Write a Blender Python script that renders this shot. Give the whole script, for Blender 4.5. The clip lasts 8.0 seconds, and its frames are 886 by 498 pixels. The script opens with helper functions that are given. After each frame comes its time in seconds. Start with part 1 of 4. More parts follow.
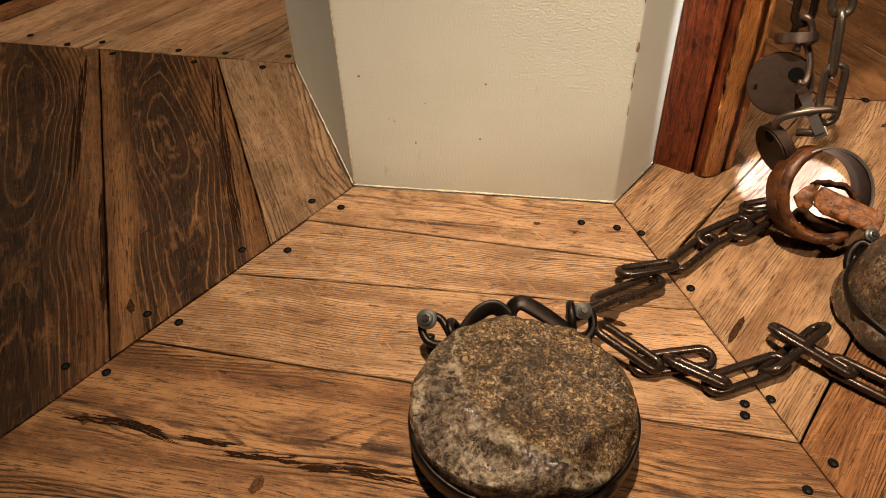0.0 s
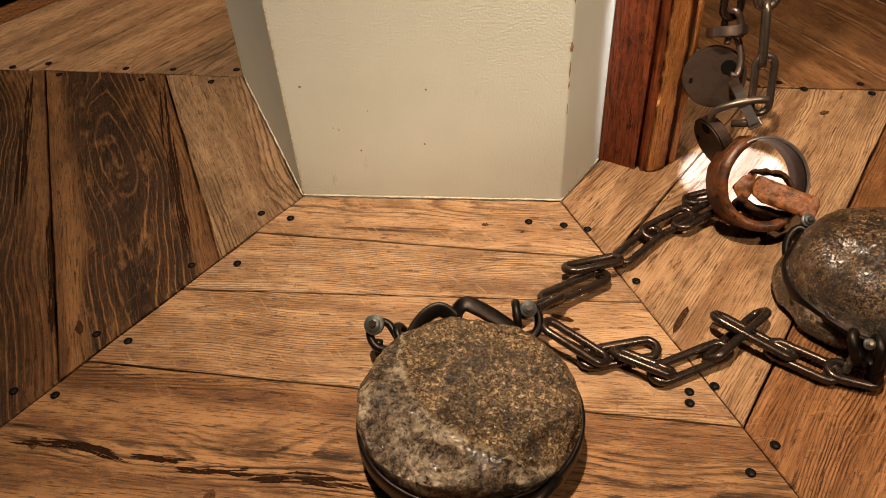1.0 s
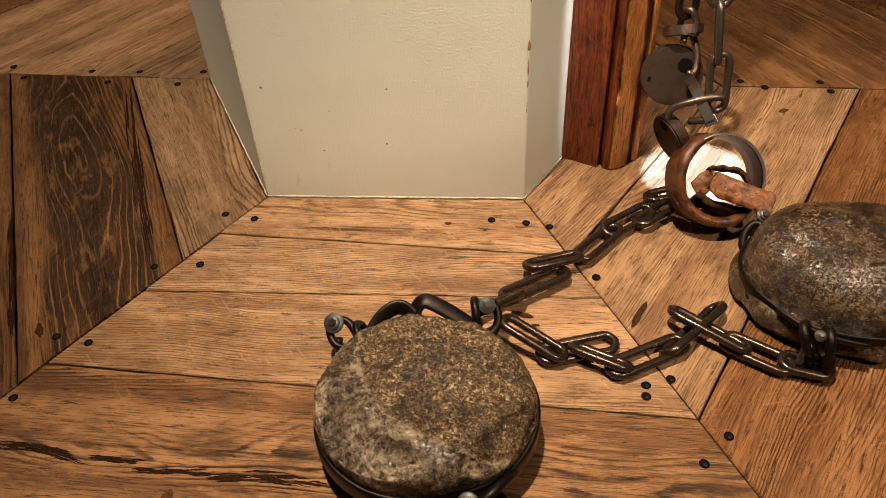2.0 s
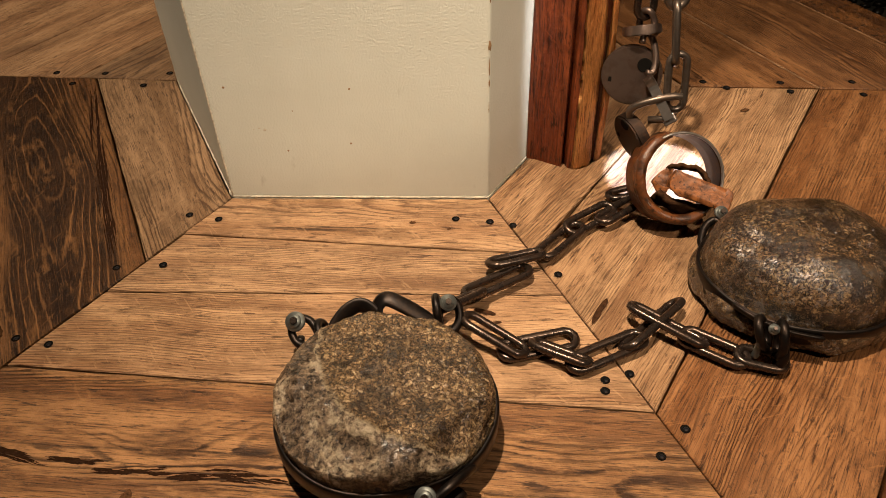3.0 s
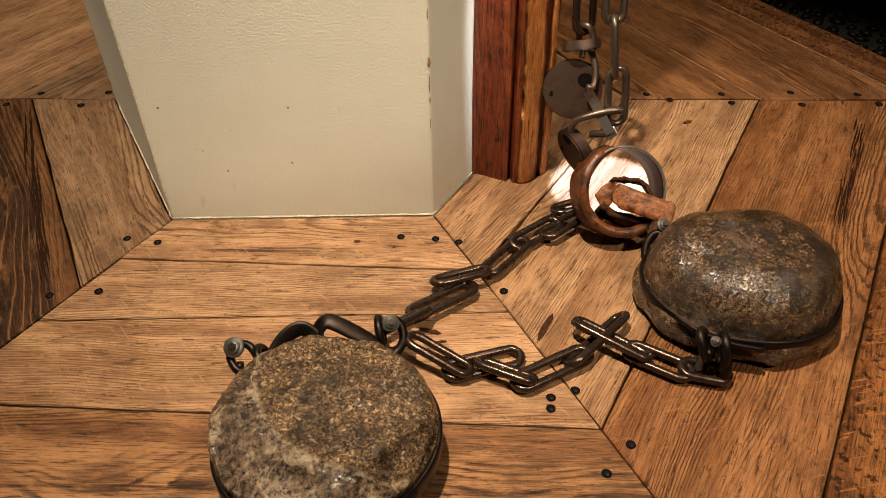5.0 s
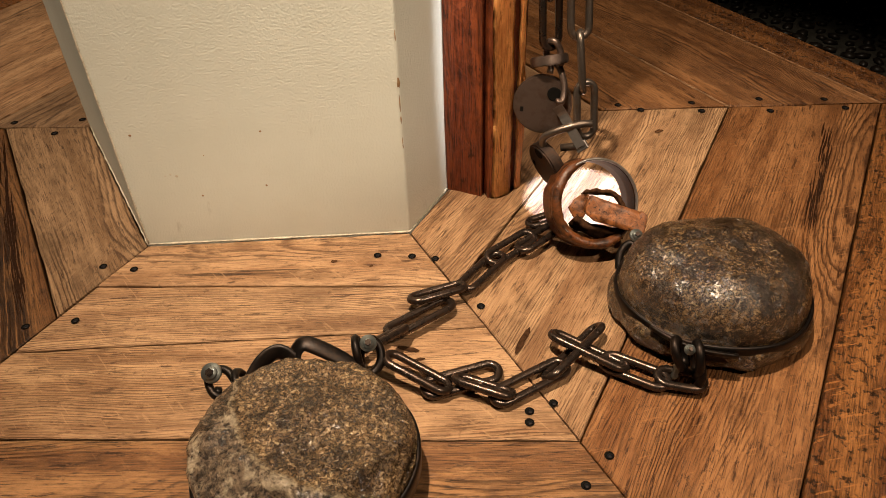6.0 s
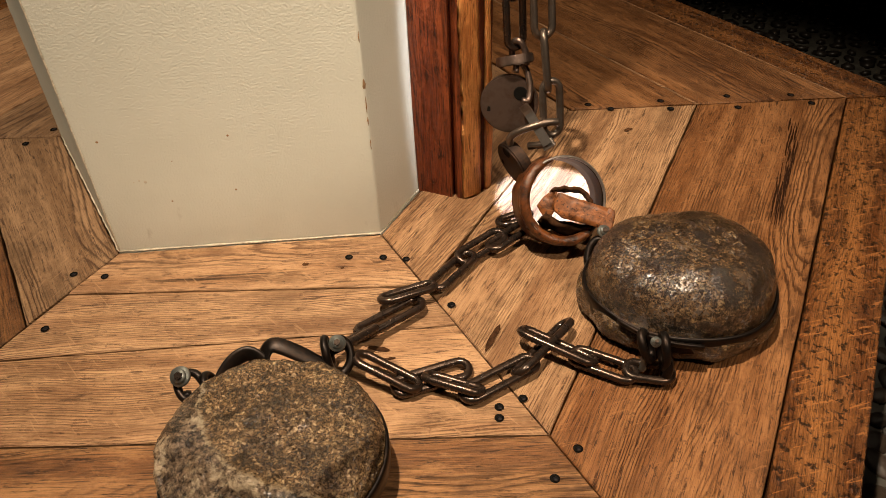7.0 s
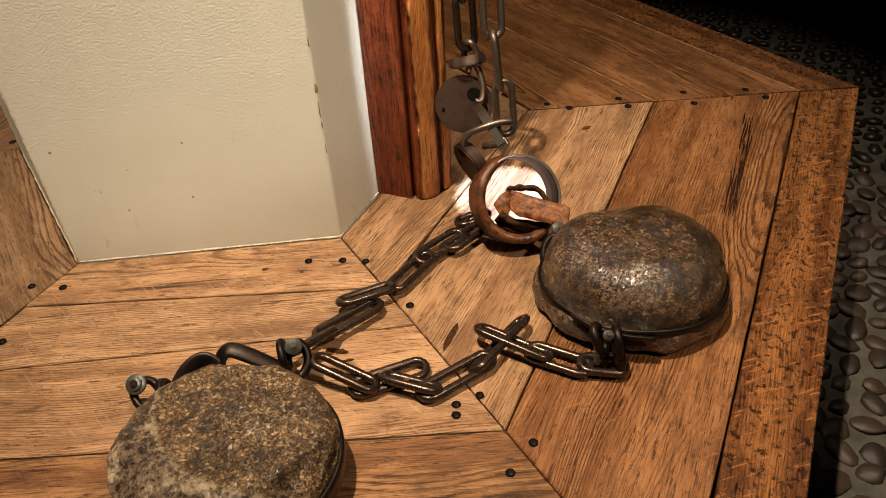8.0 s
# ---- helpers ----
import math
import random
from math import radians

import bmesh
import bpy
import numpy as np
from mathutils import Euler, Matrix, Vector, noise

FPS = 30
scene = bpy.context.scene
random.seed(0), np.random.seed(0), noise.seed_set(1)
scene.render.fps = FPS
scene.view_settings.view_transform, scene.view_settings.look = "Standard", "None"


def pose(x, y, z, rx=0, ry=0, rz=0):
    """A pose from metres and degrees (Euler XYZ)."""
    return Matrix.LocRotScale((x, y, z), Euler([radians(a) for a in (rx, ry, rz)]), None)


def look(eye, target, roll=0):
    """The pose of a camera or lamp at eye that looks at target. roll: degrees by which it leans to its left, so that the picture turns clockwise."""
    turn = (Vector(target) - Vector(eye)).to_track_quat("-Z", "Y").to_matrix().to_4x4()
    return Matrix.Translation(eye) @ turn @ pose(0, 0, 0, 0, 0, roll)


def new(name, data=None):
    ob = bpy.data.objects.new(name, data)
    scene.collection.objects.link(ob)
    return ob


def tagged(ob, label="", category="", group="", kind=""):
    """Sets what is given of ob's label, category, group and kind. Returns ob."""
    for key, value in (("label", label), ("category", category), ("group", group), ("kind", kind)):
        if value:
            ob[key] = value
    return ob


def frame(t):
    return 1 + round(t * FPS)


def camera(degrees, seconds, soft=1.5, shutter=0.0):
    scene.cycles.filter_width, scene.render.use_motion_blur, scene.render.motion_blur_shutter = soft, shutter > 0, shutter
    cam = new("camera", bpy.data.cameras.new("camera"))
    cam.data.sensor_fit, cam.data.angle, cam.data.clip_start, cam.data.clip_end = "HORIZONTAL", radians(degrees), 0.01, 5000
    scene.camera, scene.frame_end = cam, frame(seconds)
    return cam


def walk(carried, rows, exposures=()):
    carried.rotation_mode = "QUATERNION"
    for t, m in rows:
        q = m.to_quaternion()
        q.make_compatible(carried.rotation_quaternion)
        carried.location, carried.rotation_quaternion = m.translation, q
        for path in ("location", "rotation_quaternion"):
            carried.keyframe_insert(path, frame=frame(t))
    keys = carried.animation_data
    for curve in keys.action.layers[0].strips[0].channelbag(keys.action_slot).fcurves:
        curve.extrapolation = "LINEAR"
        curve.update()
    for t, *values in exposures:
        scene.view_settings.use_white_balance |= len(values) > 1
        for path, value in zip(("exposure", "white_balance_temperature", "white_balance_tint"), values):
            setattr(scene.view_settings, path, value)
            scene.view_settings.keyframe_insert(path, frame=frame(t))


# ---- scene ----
cam = camera(60.6, 8.0, soft=0.6)
PATH = [
    (0, (0.292, -0.91, 0.725), (0.045, 0.543, -0.628), -2.2),
    (0.5, (0.316, -0.911, 0.726), (0.093, 0.55, -0.622), -3.3),
    (1, (0.334, -0.912, 0.728), (0.143, 0.557, -0.617), -3.5),
    (1.5, (0.35, -0.914, 0.727), (0.18, 0.559, -0.615), -3.3),
    (3, (0.39, -0.927, 0.723), (0.29, 0.561, -0.61), -2.1),
    (3.5, (0.395, -0.927, 0.723), (0.328, 0.564, -0.608), -1.4),
    (4, (0.401, -0.921, 0.722), (0.361, 0.575, -0.605), -1.0),
    (4.5, (0.409, -0.911, 0.718), (0.388, 0.59, -0.603), -0.7),
    (6, (0.432, -0.911, 0.732), (0.463, 0.617, -0.56), -2.1),
    (6.5, (0.443, -0.918, 0.729), (0.489, 0.616, -0.553), -2.3),
    (7, (0.457, -0.924, 0.726), (0.52, 0.614, -0.55), -2.6),
    (7.5, (0.477, -0.931, 0.725), (0.557, 0.61, -0.547), -2.9),
    (8, (0.493, -0.937, 0.726), (0.6, 0.605, -0.544), -3.2),
]
walk(cam, [(t, look(eye, target, roll)) for t, eye, target, roll in PATH])

# ---- light ----
world = bpy.data.worlds.new("world")
scene.world = world
world.use_nodes = True
world.node_tree.nodes["Background"].inputs[0].default_value = (1.0, 0.78, 0.55, 1)
world.node_tree.nodes["Background"].inputs[1].default_value = 0.003


def spot(name, eye, target, power, degrees, blend, radius, colour):
    lamp = bpy.data.lights.new(name, "SPOT")
    lamp.energy, lamp.spot_size, lamp.spot_blend, lamp.shadow_soft_size, lamp.color = power, radians(degrees), blend, radius, colour
    ob = new(name, lamp)
    ob.matrix_world = look(eye, target)
    return ob


WARM = (1.0, 0.805, 0.59)
spot("track_spotlight", (0.12, -0.40, 2.60), (0.62, -0.46, 0.0), 470, 54, 1.0, 0.025, WARM)
# two added lamps, unseen, only brighten the back right and back left boards
spot("track_spotlight", (1.28, 0.55, 2.60), (1.10, 0.78, 0.0), 150, 42, 0.9, 0.06, WARM)
spot("track_spotlight", (-0.85, 0.45, 2.60), (-0.62, 0.40, 0.0), 215, 39, 0.9, 0.10, WARM)
# one lamp from the front is aimed at the pillar, another at the post and the chains
spot("pillar_spotlight", (0.50, -3.10, 2.20), (0.15, 0.0, 0.62), 225, 18.5, 0.4, 0.06, WARM)
spot("track_spotlight", (1.70, -1.60, 2.55), (0.58, -0.02, 0.12), 190, 27, 1.0, 0.05, WARM)
# the accent beam falls past the post from behind; a second one grazes the pillar beside it
COOL = (0.66, 0.74, 1.0)
spot("accent_spotlight", (1.42, 0.62, 2.40), (0.672, 0.070, 0.0), 2700, 3.6, 0.12, 0.008, COOL)
spot("grazing_spotlight", (0.78, -0.10, 2.55), (0.470, 0.117, 0.26), 1300, 2.3, 1.0, 0.012, (0.9, 0.93, 1.0))

# ---- material helpers ----


class Mat:
    def __init__(self, name, rough=0.5, metal=0.0):
        self.m = bpy.data.materials.new(name)
        self.m.use_nodes = True
        self.t = self.m.node_tree
        self.b = self.t.nodes["Principled BSDF"]
        self.b.inputs["Roughness"].default_value = rough
        self.b.inputs["Metallic"].default_value = metal
        self.co = self.t.nodes.new("ShaderNodeTexCoord").outputs["Object"]
        self.rnd = self.t.nodes.new("ShaderNodeObjectInfo").outputs["Random"]

    def put(self, socket, value):
        if isinstance(value, bpy.types.NodeSocket):
            self.t.links.new(value, socket)
        else:
            socket.default_value = value

    def math(self, op, a, b=0.0, c=0.0):
        n = self.t.nodes.new("ShaderNodeMath")
        n.operation = op
        for s, v in zip(n.inputs, (a, b, c)):
            self.put(s, v)
        return n.outputs[0]

    def split(self, v):
        n = self.t.nodes.new("ShaderNodeSeparateXYZ")
        self.put(n.inputs[0], v)
        return n.outputs

    def join(self, x, y, z=0.0):
        n = self.t.nodes.new("ShaderNodeCombineXYZ")
        for s, v in zip(n.inputs, (x, y, z)):
            self.put(s, v)
        return n.outputs[0]

    def scaled(self, v, k):
        n = self.t.nodes.new("ShaderNodeVectorMath")
        n.operation = "MULTIPLY"
        self.put(n.inputs[0], v)
        n.inputs[1].default_value = k
        return n.outputs[0]

    def noise(self, v, scale, detail=4.0, rough=0.55, distort=0.0):
        n = self.t.nodes.new("ShaderNodeTexNoise")
        self.put(n.inputs["Vector"], v)
        n.inputs["Scale"].default_value, n.inputs["Detail"].default_value = scale, detail
        n.inputs["Roughness"].default_value, n.inputs["Distortion"].default_value = rough, distort
        return n.outputs[0]

    def cells(self, v, scale, feature="F1"):
        n = self.t.nodes.new("ShaderNodeTexVoronoi")
        n.feature = feature
        self.put(n.inputs["Vector"], v)
        n.inputs["Scale"].default_value = scale
        return n.outputs["Distance"]

    def ramp(self, v, *stops):
        n = self.t.nodes.new("ShaderNodeValToRGB")
        e = n.color_ramp.elements
        while len(e) < len(stops):
            e.new(0.5)
        for k, (p, c) in zip(e, stops):
            k.position = p
            k.color = (c, c, c, 1) if isinstance(c, (int, float)) else (*c, 1)
        self.put(n.inputs[0], v)
        return n.outputs[0]

    def mix(self, f, a, b, how="MIX"):
        n = self.t.nodes.new("ShaderNodeMix")
        n.data_type, n.blend_type = "RGBA", how
        self.put(n.inputs[0], f)
        for s, v in ((n.inputs[6], a), (n.inputs[7], b)):
            self.put(s, v if isinstance(v, bpy.types.NodeSocket) else (*v, 1))
        return n.outputs[2]

    def bump(self, h, strength, distance):
        n = self.t.nodes.new("ShaderNodeBump")
        self.put(n.inputs["Height"], h)
        n.inputs["Strength"].default_value, n.inputs["Distance"].default_value = strength, distance
        self.t.links.new(n.outputs[0], self.b.inputs["Normal"])

    def done(self, colour=None, rough=None):
        if colour is not None:
            self.put(self.b.inputs["Base Color"], colour if isinstance(colour, bpy.types.NodeSocket) else (*colour, 1))
        if rough is not None:
            self.put(self.b.inputs["Roughness"], rough)
        return self.m


def wood(name, pale, mid, dark, rings=240, lines=0.6, heart=0.0, spread=0.4, streak=0.4, rough=0.5, relief=0.6, scratch=0.3):
    """Old sawn pine: growth rings round a pith that wanders, dark heartwood, knots, fibres, stains, scratches and wear."""
    w = Mat(name)
    mul, add, sub = (lambda a, b: w.math("MULTIPLY", a, b)), (lambda a, b: w.math("ADD", a, b)), (lambda a, b: w.math("SUBTRACT", a, b))
    w.b.inputs["Specular IOR Level"].default_value = 0.25
    x, y, z = w.split(w.co)
    xs = add(x, mul(w.rnd, 61.0))
    ys = add(y, mul(z, 0.7))
    off = mul(sub(w.math("FRACT", mul(w.rnd, 17.0)), 0.5), spread)
    wander = mul(sub(w.noise(w.join(mul(xs, 1.3), mul(ys, 1.2), mul(w.rnd, 9.0)), 1.0, 2.5), 0.5), 0.10)
    depth = add(0.006, mul(w.noise(w.join(mul(xs, 1.7), 0.0, w.rnd), 1.0, 1.5), 0.10))
    yy = add(add(ys, off), wander)
    r = w.math("SQRT", add(mul(yy, yy), mul(depth, depth)))
    # knots push the rings aside
    d = w.cells(w.join(mul(xs, 1.9), mul(add(ys, off), 5.0), 0.0), 1.0)
    r = add(r, mul(w.ramp(d, (0.0, 1.0), (0.05, 0.72), (0.26, 0.0)), 0.030))
    r = add(r, mul(w.noise(w.join(mul(xs, 9.0), mul(ys, 45.0)), 1.0, 3.0), 0.0060))
    r = add(r, mul(w.noise(w.join(mul(xs, 60.0), mul(ys, 240.0)), 1.0, 2.0), 0.0014))
    r = add(r, mul(w.noise(w.join(mul(r, 40.0), w.rnd, 2.0), 1.0, 2.0), 0.014))
    saw = w.math("FRACT", mul(r, float(rings)))
    thin = w.ramp(saw, (0.0, 0.0), (0.50, 0.0), (0.78, 1.0), (0.90, 1.0), (1.0, 0.0))
    patch = w.noise(w.join(mul(xs, 1.5), mul(ys, 13.0), w.rnd), 1.0, 5.0, 0.62)
    fibre = w.noise(w.join(mul(xs, 26.0), mul(ys, 620.0)), 1.0, 4.0, 0.62)
    tone = w.noise(w.join(mul(xs, 1.1), mul(ys, 24.0), w.rnd), 1.0, 6.0, 0.62)
    blot = w.noise(w.join(mul(xs, 7.0), mul(ys, 11.0), 3.0), 1.0, 7.0, 0.68)
    c = w.mix(w.ramp(tone, (0.40, 0.0), (0.61, 1.0)), pale, mid)
    strong = mul(w.ramp(patch, (0.43, 0.08), (0.58, 1.0)), lines)
    if heart:
        # dark heartwood along the pith, where old wax has left pale ring lines
        core = add(w.math("ABSOLUTE", add(yy, mul(sub(patch, 0.5), 0.11))), mul(sub(blot, 0.5), 0.03))
        inside = mul(w.ramp(core, (heart * 0.75, 1.0), (heart, 0.0)), w.ramp(blot, (0.28, 0.72), (0.50, 1.0)))
        c = w.mix(mul(thin, mul(strong, 0.8)), c, dark)
        deep = w.mix(w.ramp(tone, (0.42, 0.0), (0.62, 1.0)), dark, tuple(0.13 * p + k for p, k in zip(pale, dark)))
        line = mul(w.ramp(saw, (0.0, 0.0), (0.36, 0.0), (0.46, 1.0), (0.50, 1.0), (0.62, 0.0)), w.ramp(patch, (0.36, 0.15), (0.52, 1.0)))
        c = w.mix(inside, c, w.mix(line, deep, pale))
    else:
        c = w.mix(mul(thin, strong), c, dark)
        soft = w.ramp(w.noise(w.join(mul(xs, 1.2), mul(ys, 17.0), 8.0), 1.0, 5.0, 0.65), (0.55, 0.0), (0.68, streak))
        c = w.mix(soft, c, tuple(0.55 * m + 0.45 * k for m, k in zip(mid, dark)))
    c = w.mix(w.ramp(fibre, (0.36, 0.85), (0.48, 0.0)), c, dark)
    c = w.mix(w.ramp(fibre, (0.54, 0.0), (0.66, 0.35)), c, tuple(p * 1.1 for p in pale))
    # long black stains along the grain, and small dark flecks
    stain = w.noise(w.join(mul(xs, 1.1), mul(ys, 21.0), 4.0), 1.0, 7.0, 0.68)
    c = w.mix(mul(w.ramp(stain, (0.60, 0.0), (0.66, 1.0)), streak), c, tuple(k * 0.4 for k in dark))
    dash = w.noise(w.join(mul(xs, 20.0), mul(ys, 130.0), 7.0), 1.0, 4.0, 0.72)
    c = w.mix(w.ramp(dash, (0.58, 0.0), (0.645, 0.85)), c, tuple(k * 0.7 for k in dark))
    c = w.mix(w.ramp(blot, (0.50, 0.0), (0.66, 0.65)), c, tuple(0.45 * k for k in mid))
    rub = w.noise(w.join(mul(xs, 11.0), mul(ys, 34.0), 6.0), 1.0, 6.0, 0.74)
    c = w.mix(w.ramp(rub, (0.53, 0.0), (0.63, 0.55)), c, tuple(0.5 * m + 0.5 * k for m, k in zip(mid, dark)))
    c = w.mix(w.ramp(rub, (0.34, 0.55), (0.46, 0.0)), c, tuple(p * 1.12 for p in pale))
    cut = w.noise(w.join(mul(add(x, mul(y, 0.9)), 130.0), mul(sub(y, mul(x, 0.6)), 16.0), 5.0), 1.0, 3.0, 0.6)
    fleck = w.noise(w.co, 95.0, 5.0, 0.7)
    c = w.mix(mul(w.ramp(cut, (0.64 - 0.05 * scratch, 0.0), (0.69 - 0.05 * scratch, 1.0)), scratch * 0.8), c, tuple(p * 1.15 for p in pale))
    c = w.mix(mul(w.ramp(fleck, (0.64 - 0.11 * scratch, 0.0), (0.71 - 0.10 * scratch, 1.0)), 0.25 + 0.65 * scratch), c, tuple(k * 0.5 for k in dark))
    c = w.mix(w.ramp(d, (0.0, 0.95), (0.032, 0.75), (0.05, 0.0)), c, tuple(k * 0.7 for k in dark))
    shade = add(0.86, mul(w.rnd, 0.26))
    c = w.mix(1.0, c, w.join(shade, shade, shade), "MULTIPLY")
    h = add(add(mul(thin, mul(strong, -0.5)), mul(fibre, 0.6)), add(mul(dash, -0.6), mul(fleck, 0.5 + scratch)))
    w.bump(h, relief, 0.0022)
    return w.done(c, add(rough - 0.14, mul(blot, 0.34)))


def iron(name, colour, rough=0.38, rust=0.35):
    m = Mat(name, rough, 0.85)
    n = m.noise(m.co, 60.0, 6.0, 0.65)
    p = m.noise(m.co, 320.0, 3.0)
    c = m.mix(m.ramp(n, (0.48, 0.0), (0.70, rust)), colour, (0.10, 0.045, 0.018))
    m.bump(m.math("ADD", n, m.math("MULTIPLY", p, 0.2)), 0.22, 0.0010)
    return m.done(c, m.math("ADD", rough - 0.14, m.math("MULTIPLY", n, 0.32)))


def rock(name, deep, tan, pale, gloss, face=None, coat=0.0):
    """Worm-like two-tone grain under old wax; face: middle and radius of a paler basin with a veined rim."""
    m = Mat(name)
    add, mul, sub = (lambda a, b: m.math("ADD", a, b)), (lambda a, b: m.math("MULTIPLY", a, b)), (lambda a, b: m.math("SUBTRACT", a, b))
    worm = m.noise(m.co, 210.0, 3.0, 0.6, 0.5)
    curl = m.noise(m.co, 150.0, 5.0, 0.72, 0.4)
    mott = m.noise(m.co, 40.0, 6.0, 0.72, 0.2)
    big = m.noise(m.co, 15.0, 4.0, 0.6)
    crack = m.math("ABSOLUTE", sub(worm, 0.5))
    c = m.mix(m.ramp(curl, (0.38, 0.0), (0.56, 1.0)), tuple(0.35 * t + k for t, k in zip(tan, deep)), tan)
    c = m.mix(m.ramp(curl, (0.55, 0.0), (0.66, 0.9)), c, pale)
    c = m.mix(m.ramp(crack, (0.010, 0.9), (0.050, 0.0)), c, deep)
    c = m.mix(m.ramp(worm, (0.60, 0.0), (0.68, 0.7)), c, pale)
    c = m.mix(m.ramp(mott, (0.36, 0.9), (0.52, 0.0)), c, tuple(k * 1.5 for k in deep))
    c = m.mix(m.ramp(big, (0.34, 0.75), (0.48, 0.0)), c, tuple(k * 1.4 for k in deep))
    h = add(mul(mott, 1.3), add(mul(curl, 0.5), mul(m.ramp(crack, (0.0, 0.0), (0.06, 1.0)), 0.35)))
    if face:
        x, y, z = m.split(m.co)
        dx, dy = sub(x, face[0]), sub(y, face[1])
        d = m.math("SQRT", add(mul(dx, dx), mul(dy, dy)))
        d = m.math("DIVIDE", add(d, mul(sub(mott, 0.5), 0.022)), face[2])
        outer = m.mix(m.ramp(curl, (0.40, 0.0), (0.62, 1.0)), (0.022, 0.013, 0.008), (0.22, 0.150, 0.094))
        outer = m.mix(m.ramp(mott, (0.53, 0.0), (0.63, 0.85)), outer, (0.44, 0.34, 0.225))
        outer = m.mix(m.ramp(mott, (0.36, 0.9), (0.46, 0.0)), outer, deep)
        c = m.mix(m.ramp(d, (0.97, 0.0), (1.02, 0.9)), c, outer)
        vein = mul(m.ramp(d, (0.95, 0.0), (0.985, 1.0), (1.005, 1.0), (1.035, 0.0)), m.ramp(add(dx, dy), (0.0, 1.0), (0.02, 0.0)))
        c = m.mix(mul(vein, m.ramp(curl, (0.42, 0.0), (0.58, 0.8))), c, (0.42, 0.32, 0.20))
        h = add(h, mul(vein, 0.8))
    m.bump(h, 0.9, 0.0048)
    # the wax lies smoother than the stone under it
    wax = m.t.nodes.new("ShaderNodeBump")
    m.put(wax.inputs["Height"], h)
    wax.inputs["Strength"].default_value, wax.inputs["Distance"].default_value = 0.5, 0.0014
    m.t.links.new(wax.outputs[0], m.b.inputs["Coat Normal"])
    m.b.inputs["Coat Weight"].default_value, m.b.inputs["Coat Roughness"].default_value = coat, 0.22
    return m.done(c, add(gloss, mul(mott, 0.30)))


def plaster():
    m = Mat("cream_plaster", 0.75)
    fine = m.noise(m.co, 300.0, 4.0, 0.55)
    soft = m.noise(m.co, 7.0, 5.0, 0.6)
    spots = m.noise(m.co, 38.0, 6.0, 0.7)
    c = m.mix(m.ramp(soft, (0.35, 0.0), (0.75, 0.5)), (0.65, 0.645, 0.56), (0.56, 0.55, 0.46))
    c = m.mix(m.ramp(spots, (0.66, 0.0), (0.80, 0.5)), c, (0.42, 0.39, 0.30))
    c = m.mix(m.ramp(m.noise(m.scaled(m.co, (30.0, 30.0, 9.0)), 1.0, 5.0, 0.7), (0.64, 0.0), (0.74, 0.35)), c, (0.36, 0.33, 0.25))
    m.bump(m.math("ADD", fine, m.math("MULTIPLY", soft, 0.3)), 0.8, 0.0013)
    return m.done(c)


def leather(name, low, high, rough):
    m = Mat(name, rough)
    n = m.noise(m.co, 70.0, 6.0, 0.7, 0.6)
    s = m.noise(m.co, 240.0, 3.0)
    c = m.mix(m.ramp(n, (0.36, 0.0), (0.62, 1.0)), low, high)
    c = m.mix(m.ramp(s, (0.60, 0.0), (0.66, 0.9)), c, (0.016, 0.006, 0.003))
    m.bump(m.math("ADD", n, m.math("MULTIPLY", s, 0.3)), 0.6, 0.002)
    return m.done(c)


def plain(name, colour, rough=0.6, metal=0.0, vary=0.3, scale=30.0, relief=0.2):
    m = Mat(name, rough, metal)
    n = m.noise(m.co, scale, 5.0, 0.6)
    m.bump(n, relief, 0.002)
    m.b.inputs["Specular IOR Level"].default_value = 0.5 if rough < 0.9 else 0.1
    return m.done(m.mix(m.ramp(n, (0.35, 0.0), (0.7, 1.0)), colour, tuple(k * (1 - vary) for k in colour)))


def pebbly():
    m = Mat("dark_pebble", 0.4)
    n = m.noise(m.co, 40.0, 5.0, 0.6)
    c = m.mix(m.rnd, (0.012, 0.009, 0.007), (0.070, 0.045, 0.030))
    c = m.mix(m.ramp(n, (0.4, 0.0), (0.75, 0.5)), c, (0.085, 0.066, 0.050))
    m.bump(n, 0.3, 0.002)
    return m.done(c)


PALE_WOOD = wood("honey_pine", (0.46, 0.272, 0.142), (0.285, 0.148, 0.070), (0.070, 0.029, 0.012), 280, 0.75, 0.0, 0.45, 0.95, 0.50, 0.9, 0.35)
GRAIN_WOOD = wood("coarse_grained_pine", (0.36, 0.182, 0.076), (0.155, 0.066, 0.024), (0.018, 0.007, 0.003), 215, 1.0, 0.0, 0.14, 1.0, 0.46, 1.1, 0.2)
DARK_WOOD = wood("smoked_pine", (0.22, 0.102, 0.038), (0.11, 0.045, 0.016), (0.012, 0.0050, 0.0026), 130, 0.9, 0.090, 0.02, 1.0, 0.44, 1.1, 0.25)
AMBER_WOOD = wood("amber_pine", (0.33, 0.152, 0.060), (0.185, 0.074, 0.025), (0.034, 0.012, 0.005), 250, 0.85, 0.0, 0.35, 1.0, 0.38, 1.0, 0.5)
EDGE_WOOD = wood("worn_dark_edge_pine", (0.32, 0.130, 0.039), (0.130, 0.044, 0.012), (0.016, 0.006, 0.003), 320, 0.35, 0.0, 0.6, 1.0, 0.34, 1.4, 1.0)
GREY_WOOD = wood("grey_brown_pine", (0.30, 0.182, 0.098), (0.165, 0.092, 0.045), (0.045, 0.020, 0.010), 190, 0.9, 0.0, 0.12, 0.8, 0.50, 1.0, 0.4)
POST_WOOD = wood("red_stained_oak", (0.31, 0.076, 0.025), (0.15, 0.032, 0.012), (0.016, 0.006, 0.003), 110, 0.6, 0.0, 0.4, 1.0, 0.34, 1.1, 0.3)
